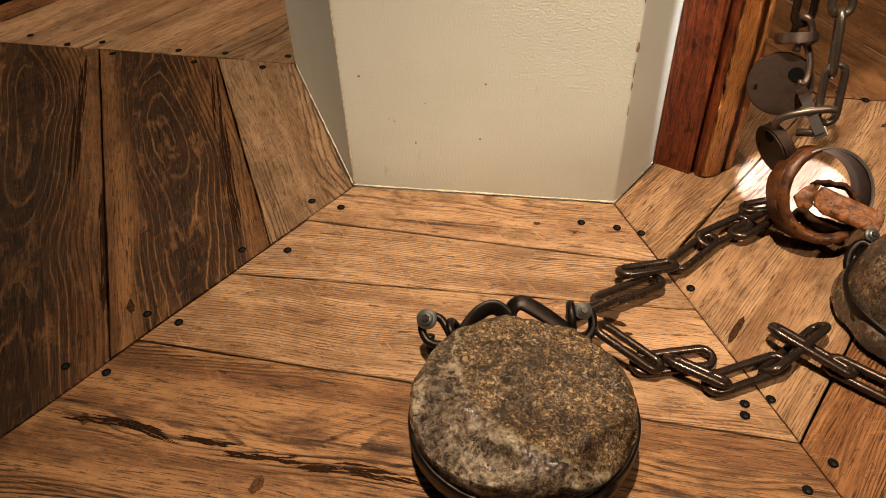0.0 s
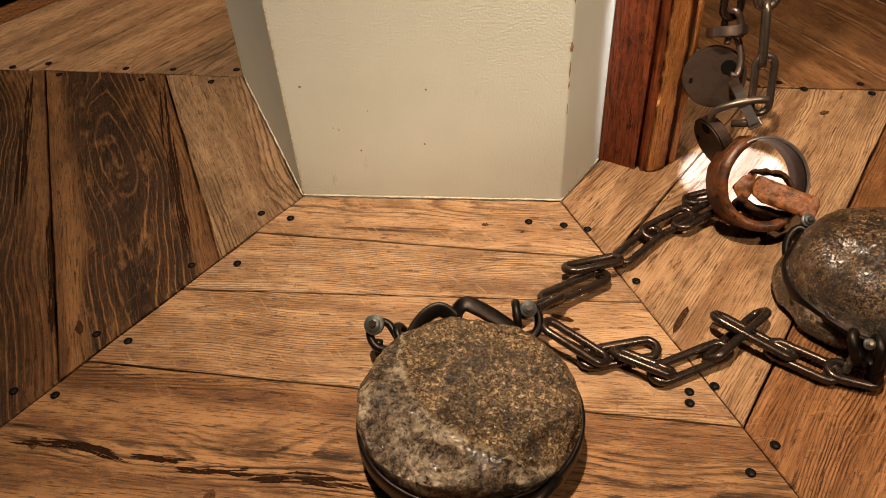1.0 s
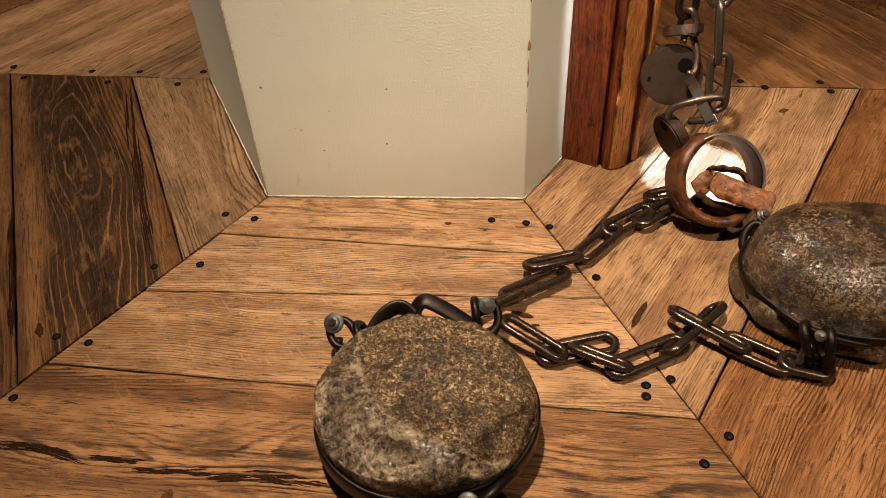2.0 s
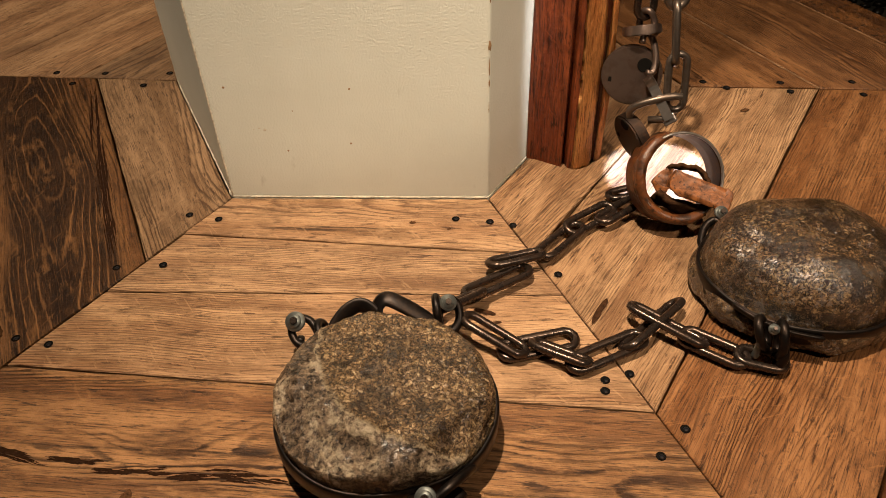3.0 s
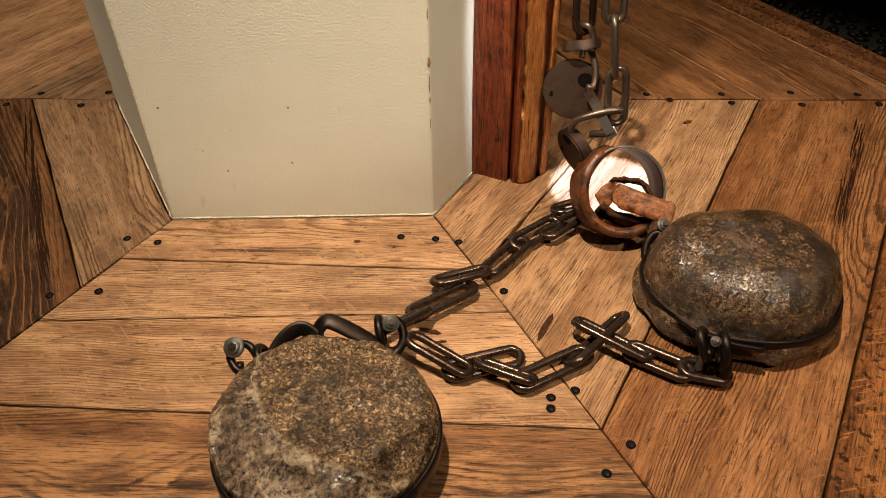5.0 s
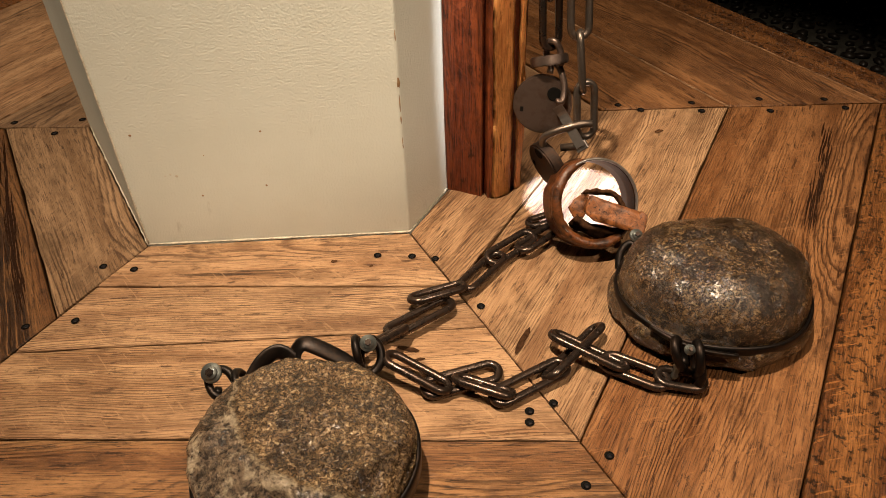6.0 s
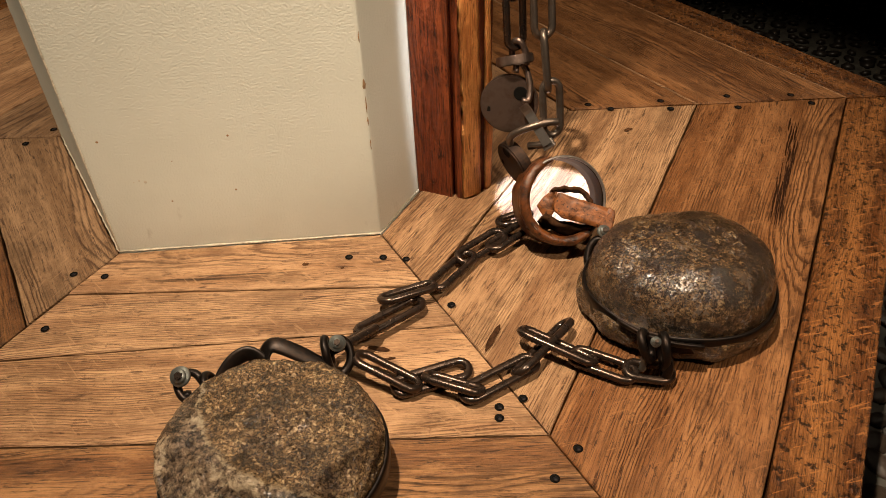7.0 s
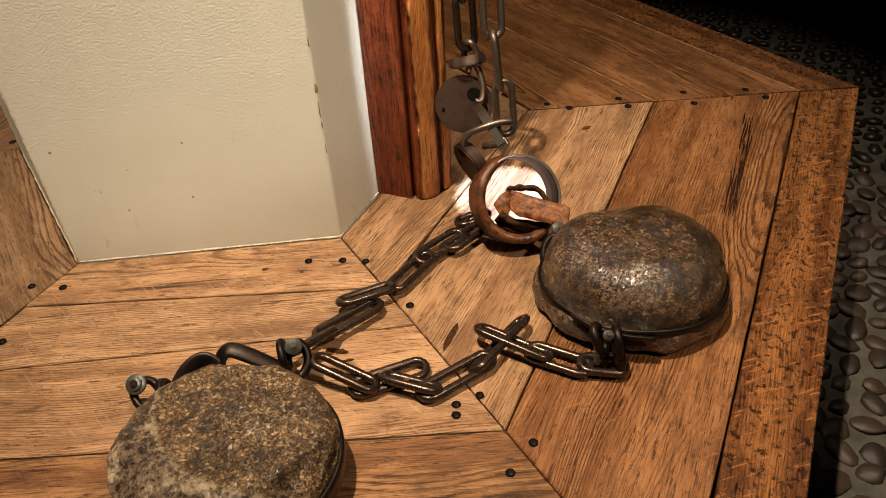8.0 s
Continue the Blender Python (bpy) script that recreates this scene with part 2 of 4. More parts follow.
SAP_WOOD = wood("split_orange_sapwood", (0.92, 0.44, 0.14), (0.76, 0.27, 0.072), (0.30, 0.075, 0.020), 120, 0.3, 0.0, 0.3, 0.25, 0.40, 1.2, 0.2)
PLASTER = plaster()
IRON = iron("oiled_dark_iron", (0.075, 0.054, 0.043), 0.26, 0.4)
STEEL = iron("worn_bright_steel", (0.17, 0.135, 0.11), 0.33, 0.45)
BRIGHT = iron("rubbed_steel", (0.30, 0.265, 0.24), 0.32, 0.35)
LOCK_IRON = iron("brown_lock_iron", (0.215, 0.155, 0.128), 0.36, 0.5)
BLACK_IRON = iron("black_forged_iron", (0.018, 0.014, 0.012), 0.40, 0.2)
HOOP_IRON = iron("rusty_brown_iron", (0.026, 0.016, 0.012), 0.55, 0.6)
NAIL_IRON = iron("dull_nail_iron", (0.016, 0.016, 0.018), 0.6, 0.3)
ZINC = iron("zinc_bolt", (0.27, 0.28, 0.26), 0.38, 0.2)
ROCK_A = rock("mottled_stone", (0.020, 0.011, 0.005), (0.205, 0.120, 0.052), (0.46, 0.32, 0.165), 0.06, (0.060, 0.055, 0.139), 0.4)
ROCK_B = rock("waxed_dark_stone", (0.012, 0.006, 0.003), (0.115, 0.062, 0.026), (0.27, 0.178, 0.086), 0.10, None, 0.75)
LEATHER = leather("torn_leather", (0.055, 0.018, 0.005), (0.30, 0.100, 0.026), 0.5)
ROLL_LEATHER = leather("dark_rolled_leather", (0.018, 0.007, 0.003), (0.150, 0.046, 0.012), 0.36)
DARK_BROWN = plain("char_and_dark_leather", (0.060, 0.026, 0.011), 0.92, 0, 0.7, 160)
STAIN = plain("black_wood_stain", (0.030, 0.012, 0.005), 0.95, 0, 0.6, 220, 0.5)
KNOT = plain("dark_brown_knot", (0.12, 0.054, 0.023), 0.95, 0, 0.75, 260, 0.5)
HOLE = plain("black_nail_hole", (0.006, 0.005, 0.004), 0.95)
CHIP = plain("bare_brown_chip", (0.36, 0.21, 0.10), 0.9, 0, 0.5, 90)
CAULK = plain("pale_filler", (0.66, 0.58, 0.44), 0.8, 0, 0.5, 120)
GROUT = plain("grey_grout", (0.10, 0.092, 0.074), 0.85, 0, 0.6, 25, 0.6)
PEBBLE = pebbly()
WALL_PAINT = plain("dark_room_paint", (0.10, 0.085, 0.07), 0.9, 0, 0.2, 4)
CEILING_PAINT = plain("room_ceiling_paint", (0.30, 0.26, 0.21), 0.9, 0, 0.2, 4)

# ---- mesh helpers ----


def part(name, bm, material, parent=None, label="", smooth=True, m=None):
    me = bpy.data.meshes.new(name)
    bmesh.ops.recalc_face_normals(bm, faces=bm.faces)
    bm.to_mesh(me)
    bm.free()
    if smooth:
        me.polygons.foreach_set("use_smooth", [True] * len(me.polygons))
    if material:
        me.materials.append(material)
    ob = new(name, me)
    if m is not None:
        ob.matrix_world = m
    if parent is not None:
        ob.parent = parent
        ob.matrix_parent_inverse = parent.matrix_basis.inverted()
    return tagged(ob, label)


def thing(name, place, label, category, group="", kind=""):
    ob = new(name)
    ob.empty_display_size = 0.02
    ob.matrix_basis = pose(*place)
    return tagged(ob, label, category, group, kind)


def prism(points, z0, z1, bevel=0.0, segments=2):
    bm = bmesh.new()
    low = [bm.verts.new((x, y, z0)) for x, y in points]
    top = [bm.verts.new((x, y, z1)) for x, y in points]
    n = len(points)
    bm.faces.new(low[::-1])
    bm.faces.new(top)
    for i in range(n):
        bm.faces.new((low[i], low[(i + 1) % n], top[(i + 1) % n], top[i]))
    if bevel:
        bmesh.ops.bevel(bm, geom=bm.edges[:], offset=bevel, segments=segments, affect="EDGES", profile=0.5)
    return bm


def box(sx, sy, sz, bevel=0.0):
    return prism([(-sx / 2, -sy / 2), (sx / 2, -sy / 2), (sx / 2, sy / 2), (-sx / 2, sy / 2)], -sz / 2, sz / 2, bevel)


def tube(path, radius, sides=10, closed=False, flat=1.0):
    """A rod along a path; radius may be a list; flat squeezes it along its second axis."""
    pts = [Vector(p) for p in path]
    n = len(pts)
    bm = bmesh.new()
    rings = []
    up = None
    for i, p in enumerate(pts):
        a = pts[(i - 1) % n] if closed or i else p
        b = pts[(i + 1) % n] if closed or i < n - 1 else p
        d = (b - a).normalized()
        if up is None:
            up = d.orthogonal().normalized()
        up = (up - d * up.dot(d)).normalized()
        side = d.cross(up)
        r = radius[i] if isinstance(radius, (list, tuple)) else radius
        rings.append([bm.verts.new(p + up * (r * math.cos(t)) + side * (r * flat * math.sin(t)))
                      for t in (2 * math.pi * k / sides for k in range(sides))])
    for i in range(n if closed else n - 1):
        A, B = rings[i], rings[(i + 1) % n]
        # the last ring of a closed path may be turned against the first
        shift = 0
        if closed and i == n - 1:
            shift = min(range(sides), key=lambda s: (A[0].co - B[s].co).length)
        for k in range(sides):
            bm.faces.new((A[k], A[(k + 1) % sides], B[(k + 1 + shift) % sides], B[(k + shift) % sides]))
    if not closed:
        bm.faces.new(rings[0][::-1])
        bm.faces.new(rings[-1])
    return bm


def smooth_path(points, steps=6):
    """A Catmull-Rom line through the points."""
    p = [Vector(q) for q in points]
    p = [2 * p[0] - p[1], *p, 2 * p[-1] - p[-2]]
    out = []
    for i in range(1, len(p) - 2):
        for k in range(steps):
            t = k / steps
            a, b, c, d = p[i - 1:i + 3]
            out.append(0.5 * (2 * b + (c - a) * t + (2 * a - 5 * b + 4 * c - d) * t * t + (3 * b - a - 3 * c + d) * t ** 3))
    return out + [p[-2]]


def link_mesh(length, width, wire):
    """A long chain link, its outer size given, lying in its own xy plane."""
    r = width / 2 - wire
    s = length / 2 - width / 2
    path = []
    for k in range(9):
        a = -math.pi / 2 + math.pi * k / 8
        path.append((s + r * math.cos(a), r * math.sin(a), 0))
    for k in range(9):
        a = math.pi / 2 + math.pi * k / 8
        path.append((-s + r * math.cos(a), r * math.sin(a), 0))
    return tube(path, wire, 10, True)


def link_pose(a, b, roll):
    """The pose of a link from end to end; roll 0 lies flat, 90 stands on edge."""
    a, b = Vector(a), Vector(b)
    x = (b - a).normalized()
    up = Vector((0, 0, 1)) if abs(x.z) < 0.9 else Vector((0, -1, 0))
    y = up.cross(x).normalized()
    z = x.cross(y)
    m = Matrix((x, y, z)).transposed().to_4x4()
    m.translation = (a + b) / 2
    return m @ pose(0, 0, 0, roll, 0, 0)


def frame_of(centre, normal, up=(0, 0, 1)):
    """A pose whose z is the normal and whose y leans to up."""
    z = Vector(normal).normalized()
    x = Vector(up).cross(z).normalized()
    m = Matrix((x, z.cross(x), z)).transposed().to_4x4()
    m.translation = Vector(centre)
    return m


# ---- room ----
GROUND = -0.42
bm = bmesh.new()
bmesh.ops.create_grid(bm, x_segments=2, y_segments=2, size=3.6)
ground = tagged(part("ground", bm, GROUT, None, "dark grey mortar floor set with pebbles", False, pose(0.2, 0.3, GROUND)), "", "floor", "", "structure")
for name, sx, sy, x, y in (("wall_north", 7.4, 0.2, 0.2, 4.0), ("wall_south", 7.4, 0.2, 0.2, -3.4), ("wall_east", 0.2, 7.2, 3.8, 0.3), ("wall_west", 0.2, 7.2, -3.4, 0.3)):
    tagged(part(name, box(sx, sy, 3.3), WALL_PAINT, None, "dark unlit painted room wall", False, pose(x, y, GROUND + 1.65)), "", "wall", "", "structure")
tagged(part("ceiling", box(7.4, 7.6, 0.1), CEILING_PAINT, None, "dim painted room ceiling", False, pose(0.2, 0.3, GROUND + 3.35)), "", "ceiling", "", "structure")

# ---- pillar ----
HEX = [(0.0, 0.0), (0.4, 0.0), (0.6, 0.346), (0.4, 0.692), (0.0, 0.700), (-0.202, 0.366)]
pillar = part("pillar", prism(HEX, -0.02, 2.86, 0.003), PLASTER, None, "six-sided cream plastered pillar with chipped corners", False)
tagged(pillar, "", "pillar", "", "structure")


def chip(x, y, z, w, h, nx, ny, material, name, seed):
    rng = random.Random(seed)
    bm = bmesh.new()
    ring = [bm.verts.new((w * math.cos(a) * rng.uniform(0.55, 1.0), h * math.sin(a) * rng.uniform(0.6, 1.0), rng.uniform(0.0, 0.0004)))
            for a in (2 * math.pi * k / 11 for k in range(11))]
    mid = bm.verts.new((0, 0, 0.0009))
    for k in range(11):
        bm.faces.new((ring[k], ring[(k + 1) % 11], mid))
    part(name, bm, material, pillar, "", True, frame_of((x, y, z), (nx, ny, 0)))


for k, (z, w, h) in enumerate(((0.254, 0.0030, 0.009), (0.222, 0.0012, 0.016), (0.198, 0.0013, 0.008), (0.160, 0.0010, 0.011), (0.32, 0.0012, 0.010))):
    chip(0.3995, -0.0008, z, w, h, 0.5, -0.86, CHIP, "chip", k)
for k, (x, z, w) in enumerate(((0.028, 0.193, 0.0026), (0.074, 0.123, 0.0030), (0.066, 0.126, 0.0018), (0.058, 0.124, 0.0013), (0.103, 0.087, 0.0020), (0.198, 0.10, 0.0022), (0.205, 0.19, 0.002), (0.12, 0.155, 0.0012))):
    chip(x, -0.0004, z, w, w, 0, -1, CAULK if k in (1, 2, 3) else CHIP, "dent", 40 + k)
rng = random.Random(3)
for (ax, ay), (bx, by), n in ((HEX[0], HEX[1], 44), (HEX[5], HEX[0], 44), (HEX[1], HEX[2], 30)):
    pts, rad = [], []
    out = Vector((by - ay, ax - bx, 0)).normalized()
    for k in range(n + 1):
        f = k / n
        p = Vector((ax + (bx - ax) * f, ay + (by - ay) * f, 0.0004)) + out * rng.uniform(-0.0003, 0.0008)
        pts.append(p)
        rad.append(rng.choice((0.0009, 0.0014, 0.0019, 0.0024, 0.0012)))
    part("filler_bead", tube(pts, rad, 6), CAULK, pillar, "cracked pale filler along the foot")

for (x, y), n in ((HEX[0], 120), (HEX[5], 60)):
    out = Vector((x - 0.2, y - 0.35, 0)).normalized()
    pts = [Vector((x, y, 0.002 + 0.008 * k)) + out * rng.uniform(-0.0011, -0.0004) for k in range(n)]
    part("worn_corner", tube(pts, [rng.choice((0.0009, 0.0013, 0.0017)) for k in range(n)], 6), CAULK, pillar, "rubbed pale corner")

# ---- plinth of mitred boards ----
plinth = thing("plinth", (0.2, 0.35, GROUND), "six-sided plinth of mitred old pine boards round the pillar", "plinth", "", "structure")
RAYS = [(-0.507, -0.862), (0.434, -0.901), (0.999, -0.045), (0.5, 0.866), (-0.5, 0.866), (-0.999, 0.050)]
# for each side: distances of the joints along its first and second mitre, and the board woods from the pillar outward
SIDES = [
    ([0.002, 0.103, 0.245, 0.398, 0.70, 0.812], [0.002, 0.140, 0.232, 0.440, 0.72, 0.826], (PALE_WOOD, PALE_WOOD, PALE_WOOD, GRAIN_WOOD, EDGE_WOOD)),
    ([0.002, 0.146, 0.441, 0.720, 0.826], [0.002, 0.159, 0.405, 0.690, 0.808], (PALE_WOOD, PALE_WOOD, AMBER_WOOD, EDGE_WOOD)),
    ([0.002, 0.165, 0.407, 0.690, 0.808], [0.002, 0.165, 0.407, 0.690, 0.808], (PALE_WOOD, AMBER_WOOD, AMBER_WOOD, EDGE_WOOD)),
    ([0.002, 0.165, 0.407, 0.690, 0.808], [0.002, 0.165, 0.407, 0.690, 0.808], (PALE_WOOD, AMBER_WOOD, AMBER_WOOD, EDGE_WOOD)),
    ([0.002, 0.205, 0.430, 0.750, 0.850], [0.002, 0.205, 0.430, 0.750, 0.850], (GREY_WOOD, PALE_WOOD, PALE_WOOD, EDGE_WOOD)),
    ([0.002, 0.164, 0.422, 0.750, 0.850], [0.002, 0.175, 0.439, 0.700, 0.812], (GREY_WOOD, DARK_WOOD, DARK_WOOD, EDGE_WOOD)),
]


def corner(k, s):
    (x, y), (dx, dy) = HEX[k % 6], RAYS[k % 6]
    return Vector((x + dx * s, y + dy * s, 0))


BURNS = [(0.545, -0.238, 62, 0.055, 0.010), (0.396, -0.243, -20, 0.035, 0.010), (-0.236, -0.290, -60, 0.030, 0.012), (0.408, -0.262, 10, 0.022, 0.006)]


def plank(a0, b0, b1, a1, material, seed, gap=0.0011):
    """A board from mitre to mitre; a: first mitre, b: second; 0: towards the pillar."""
    rng = random.Random(seed)
    u = ((b0 - a0) + (b1 - a1)).normalized()
    v = Vector((-u.y, u.x, 0))
    mid = (a0 + a1 + b0 + b1) / 4
    local = [Vector(((p - mid).dot(u), (p - mid).dot(v))) for p in (a0, b0, b1, a1)]
    c = Vector((0.0, 0.0))
    pts = []
    for i, p in enumerate(local):
        q, n = local[i - 1], local[(i + 1) % 4]
        d1, d2 = (q - p).normalized(), (n - p).normalized()
        k = abs(d1.x * d2.y - d1.y * d2.x)
        pts.append(p + (d1 + d2) * (gap / k))
    bm = bmesh.new()
    # long edges are cut into short runs, so that they can wander like worn edges
    loop = []
    for i in range(4):
        p, n = pts[i], pts[(i + 1) % 4]
        runs = 14 if i % 2 == 0 else 4
        for k in range(runs):
            q = p.lerp(n, k / runs)
            if k and i % 2 == 0:
                inward = Vector((0, 1)) if q.y < c.y else Vector((0, -1))
                q = q + inward * max(0.0, rng.gauss(0.0004, 0.0006))
            loop.append(q)
    lift = rng.uniform(-0.0012, 0.0006)
    low = [bm.verts.new((q.x, q.y, -0.045)) for q in loop]
    side = [bm.verts.new((q.x, q.y, lift - 0.0016)) for q in loop]
    inner = []
    for q in loop:
        s = 1 - 0.0014 / max(0.02, abs(q.y))
        inner.append(bm.verts.new((q.x * (1 - 0.0012 / max(0.05, abs(q.x))), q.y * s, lift)))
    n = len(loop)
    bm.faces.new(inner)
    for i in range(n):
        j = (i + 1) % n
        bm.faces.new((low[i], low[j], side[j], side[i]))
        bm.faces.new((side[i], side[j], inner[j], inner[i]))
    m = Matrix((u, v, Vector((0, 0, 1)))).transposed().to_4x4()
    m.translation = mid
    return part("plank", bm, material, plinth, "", False, m)


for k, (A, B, woods) in enumerate(SIDES):
    for i, material in enumerate(woods):
        plank(corner(k, A[i]), corner(k + 1, B[i]), corner(k + 1, B[i + 1]), corner(k, A[i + 1]), material, 10 * k + i)
core = [corner(k, (0.800 if k in (0, 1, 2, 3, 4) else 0.84)) for k in range(6)]
part("plinth_side", prism([(p.x, p.y) for p in core], GROUND, -0.046, 0.003), EDGE_WOOD, plinth, "dark boarded side of the plinth", False)

# pale worn arrises along two joints, and old burns in the boards
for k, s0, s1 in ((2, 0.4010, 0.4070), (2, 0.6865, 0.6905)):
    a0, b0, b1, a1 = corner(k, s0), corner(k + 1, s0), corner(k + 1, s1), corner(k, s1)
    part("worn_arris", prism([(p.x, p.y) for p in (a0, b0, b1, a1)], -0.002, 0.0010), PALE_WOOD, plinth, "pale worn board edge", False)


def burn(x, y, turn, length, width, seed, material=DARK_BROWN):
    rng = random.Random(seed)
    bm = bmesh.new()
    ring = [bm.verts.new((length / 2 * math.cos(a) * rng.uniform(0.8, 1.0), width / 2 * math.sin(a) * rng.uniform(0.6, 1.1), 0)) for a in (2 * math.pi * k / 16 for k in range(16))]
    bm.faces.new(ring)
    part("burn_mark", bm, material, plinth, "", False, pose(x, y, 0.0008, 0, 0, turn))


for k, b in enumerate(BURNS):
    burn(*b, k)


# black stains that run with the grain, ragged and broken
STREAKS = [
    ([(-0.240, -0.463), (-0.162, -0.465), (-0.079, -0.483)], 0.01),
    ([(-0.035, -0.487), (0.015, -0.489), (0.059, -0.486)], 0.009),
    ([(0.049, -0.496), (0.123, -0.491), (0.198, -0.500)], 0.013),
    ([(-0.104, -0.473), (-0.021, -0.479)], 0.006),
    ([(-0.363, 0.352), (-0.265, 0.128), (-0.194, -0.024), (-0.124, -0.162)], 0.022),
    ([(-0.647, 0.373), (-0.561, 0.191), (-0.446, -0.051)], 0.018),
    ([(-0.400, -0.046), (-0.312, -0.218), (-0.263, -0.310)], 0.007),
    ([(1.165, 0.252), (1.084, 0.108), (0.992, -0.069)], 0.02),
]


def streak_mark(points, width, seed):
    """Many thin tapered slivers of stain side by side along the grain."""
    rng = random.Random(seed)
    line = smooth_path([(*p, 0.0) for p in points], 30)
    bm = bmesh.new()
    n = len(line)
    for k in range(int(26 + 900 * width)):
        size = rng.randint(max(4, n // 8), max(7, n // 3))
        start = rng.randint(0, max(0, n - size - 1))
        mid = width * 0.5 * max(-1.0, min(1.0, rng.gauss(0, 0.5)))
        half = rng.uniform(0.0004, 0.0016)
        rows = []
        for i in range(start, min(n, start + size)):
            p = line[i]
            d = (line[min(i + 1, n - 1)] - line[max(i - 1, 0)]).normalized()
            side = Vector((-d.y, d.x, 0))
            f = math.sin(math.pi * (i - start + 0.3) / size)
            o = mid + 0.0012 * noise.noise((i * 0.25, k, seed))
            w = half * f * (1 + 0.7 * noise.noise((i * 0.7, k, seed + 5)))
            rows.append((bm.verts.new(p + side * (o + w)), bm.verts.new(p + side * (o - w))))
        for A, B in zip(rows, rows[1:]):
            bm.faces.new((A[0], B[0], B[1], A[1]))
        # each sliver lies a hair above the last, so that none share a plane
        for a in rows:
            for v in a:
                v.co.z = 0.000012 * k
    part("stain", bm, STAIN, plinth, "", False, pose(0, 0, 0.0008))


for k, (points, width) in enumerate(STREAKS):
    streak_mark(points, width, 4 * k + 1)
# dark knots with a ring round them
KNOTS = [(0.288, -0.062, 0.011, 0.008), (0.343, -0.076, 0.007, 0.005), (0.015, -0.521, 0.024, 0.016), (-0.211, -0.465, 0.02, 0.014), (-0.410, -0.230, 0.018, 0.016), (0.852, 0.253, 0.02, 0.01)]
for k, (x, y, w, h) in enumerate(KNOTS):
    burn(x, y, 40 * k, w, h, 20 + k, KNOT)

# nail holes beside the mitres, where the boards are fixed
NAILS = [(-0.060, -0.159), (-0.007, -0.057), (-0.161, -0.309), (-0.217, -0.398), (-0.055, -0.047), (-0.125, -0.166), (-0.272, -0.395),
         (-0.208, -0.300), (0.403, -0.059), (0.437, -0.067), (0.496, -0.171), (0.569, -0.342), (0.587, -0.455), (0.539, -0.352), (0.537, -0.368),
         (0.620, -0.419), (0.839, 0.331), (0.800, 0.352), (0.950, 0.317), (0.940, 0.348), (1.070, 0.350), (1.075, 0.305), (1.215, 0.303), (1.19, 0.338),
         (-0.225, 0.392), (-0.262, 0.345), (-0.355, 0.392), (-0.405, 0.352), (-0.455, 0.395), (-0.585, 0.370), (-0.63, 0.415), (-0.80, 0.43), (-0.70, 0.40),
         (0.352, -0.053)]


def nail(x, y, r):
    bm = bmesh.new()
    bmesh.ops.create_circle(bm, cap_ends=True, radius=r, segments=14)
    hole = part("nail_hole", bm, HOLE, plinth, "", False, pose(x, y, 0.0009, 0, 0, 40 * x))
    bm = bmesh.new()
    bmesh.ops.create_cone(bm, cap_ends=True, segments=10, radius1=r * 0.62, radius2=r * 0.35, depth=0.0008)
    part("nail_head", bm, NAIL_IRON, hole, "", True, pose(x + r * 0.15, y - r * 0.18, 0.0014, 0, 0, 0))


for i, (x, y) in enumerate(NAILS):
    nail(x, y, 0.0058 if y < 0.2 else 0.0068)

# ---- wooden post ----
post = thing("wooden_post", (0.53, 0.13, 0), "rough-hewn red-brown wooden post with a split corner", "post")


def post_body(points, height, seed, step=0.02, rough=0.003):
    """A hewn timber: a ring of corners carried up, each level a little off."""
    bm = bmesh.new()
    ring = []
    n = len(points)
    for i in range(n):
        a, b = Vector(points[i]), Vector(points[(i + 1) % n])
        runs = max(2, int((b - a).length / 0.008))
        ring += [a.lerp(b, k / runs) for k in range(runs)]
    cx = sum(p.x for p in ring) / len(ring)
    cy = sum(p.y for p in ring) / len(ring)
    rows = []
    for j in range(int(height / step) + 1):
        z = j * step
        row = []
        for p in ring:
            d = Vector((p.x - cx, p.y - cy))
            k = noise.noise((p.x * 45 + seed, p.y * 45, z * 3)) * rough + noise.noise((p.x * 12, p.y * 12 + seed, z * 7)) * rough
            q = p + d.normalized() * k
            row.append(bm.verts.new((q.x, q.y, z)))
        rows.append(row)
    m = len(ring)
    for A, B in zip(rows, rows[1:]):
        for k in range(m):
            bm.faces.new((A[k], A[(k + 1) % m], B[(k + 1) % m], B[k]))
    bm.faces.new(rows[0][::-1])
    bm.faces.new(rows[-1])
    return bm


# built lying along x, so that the grain follows the timber
def upright(bm):
    for v in bm.verts:
        v.co = Vector((v.co.z, v.co.x - 0.53, v.co.y - 0.13))
    return bm


STAND = Matrix(((0, 1, 0, 0.53), (0, 0, 1, 0.13), (1, 0, 0, 0), (0, 0, 0, 1)))
part("hewn_timber", upright(post_body([(0.464, 0.107), (0.517, 0.082), (0.522, 0.097), (0.527, 0.080), (0.541, 0.076), (0.560, 0.090), (0.586, 0.128), (0.590, 0.165), (0.545, 0.232), (0.530, 0.222)], 1.2, 2.0)), POST_WOOD, post, "", False, STAND)


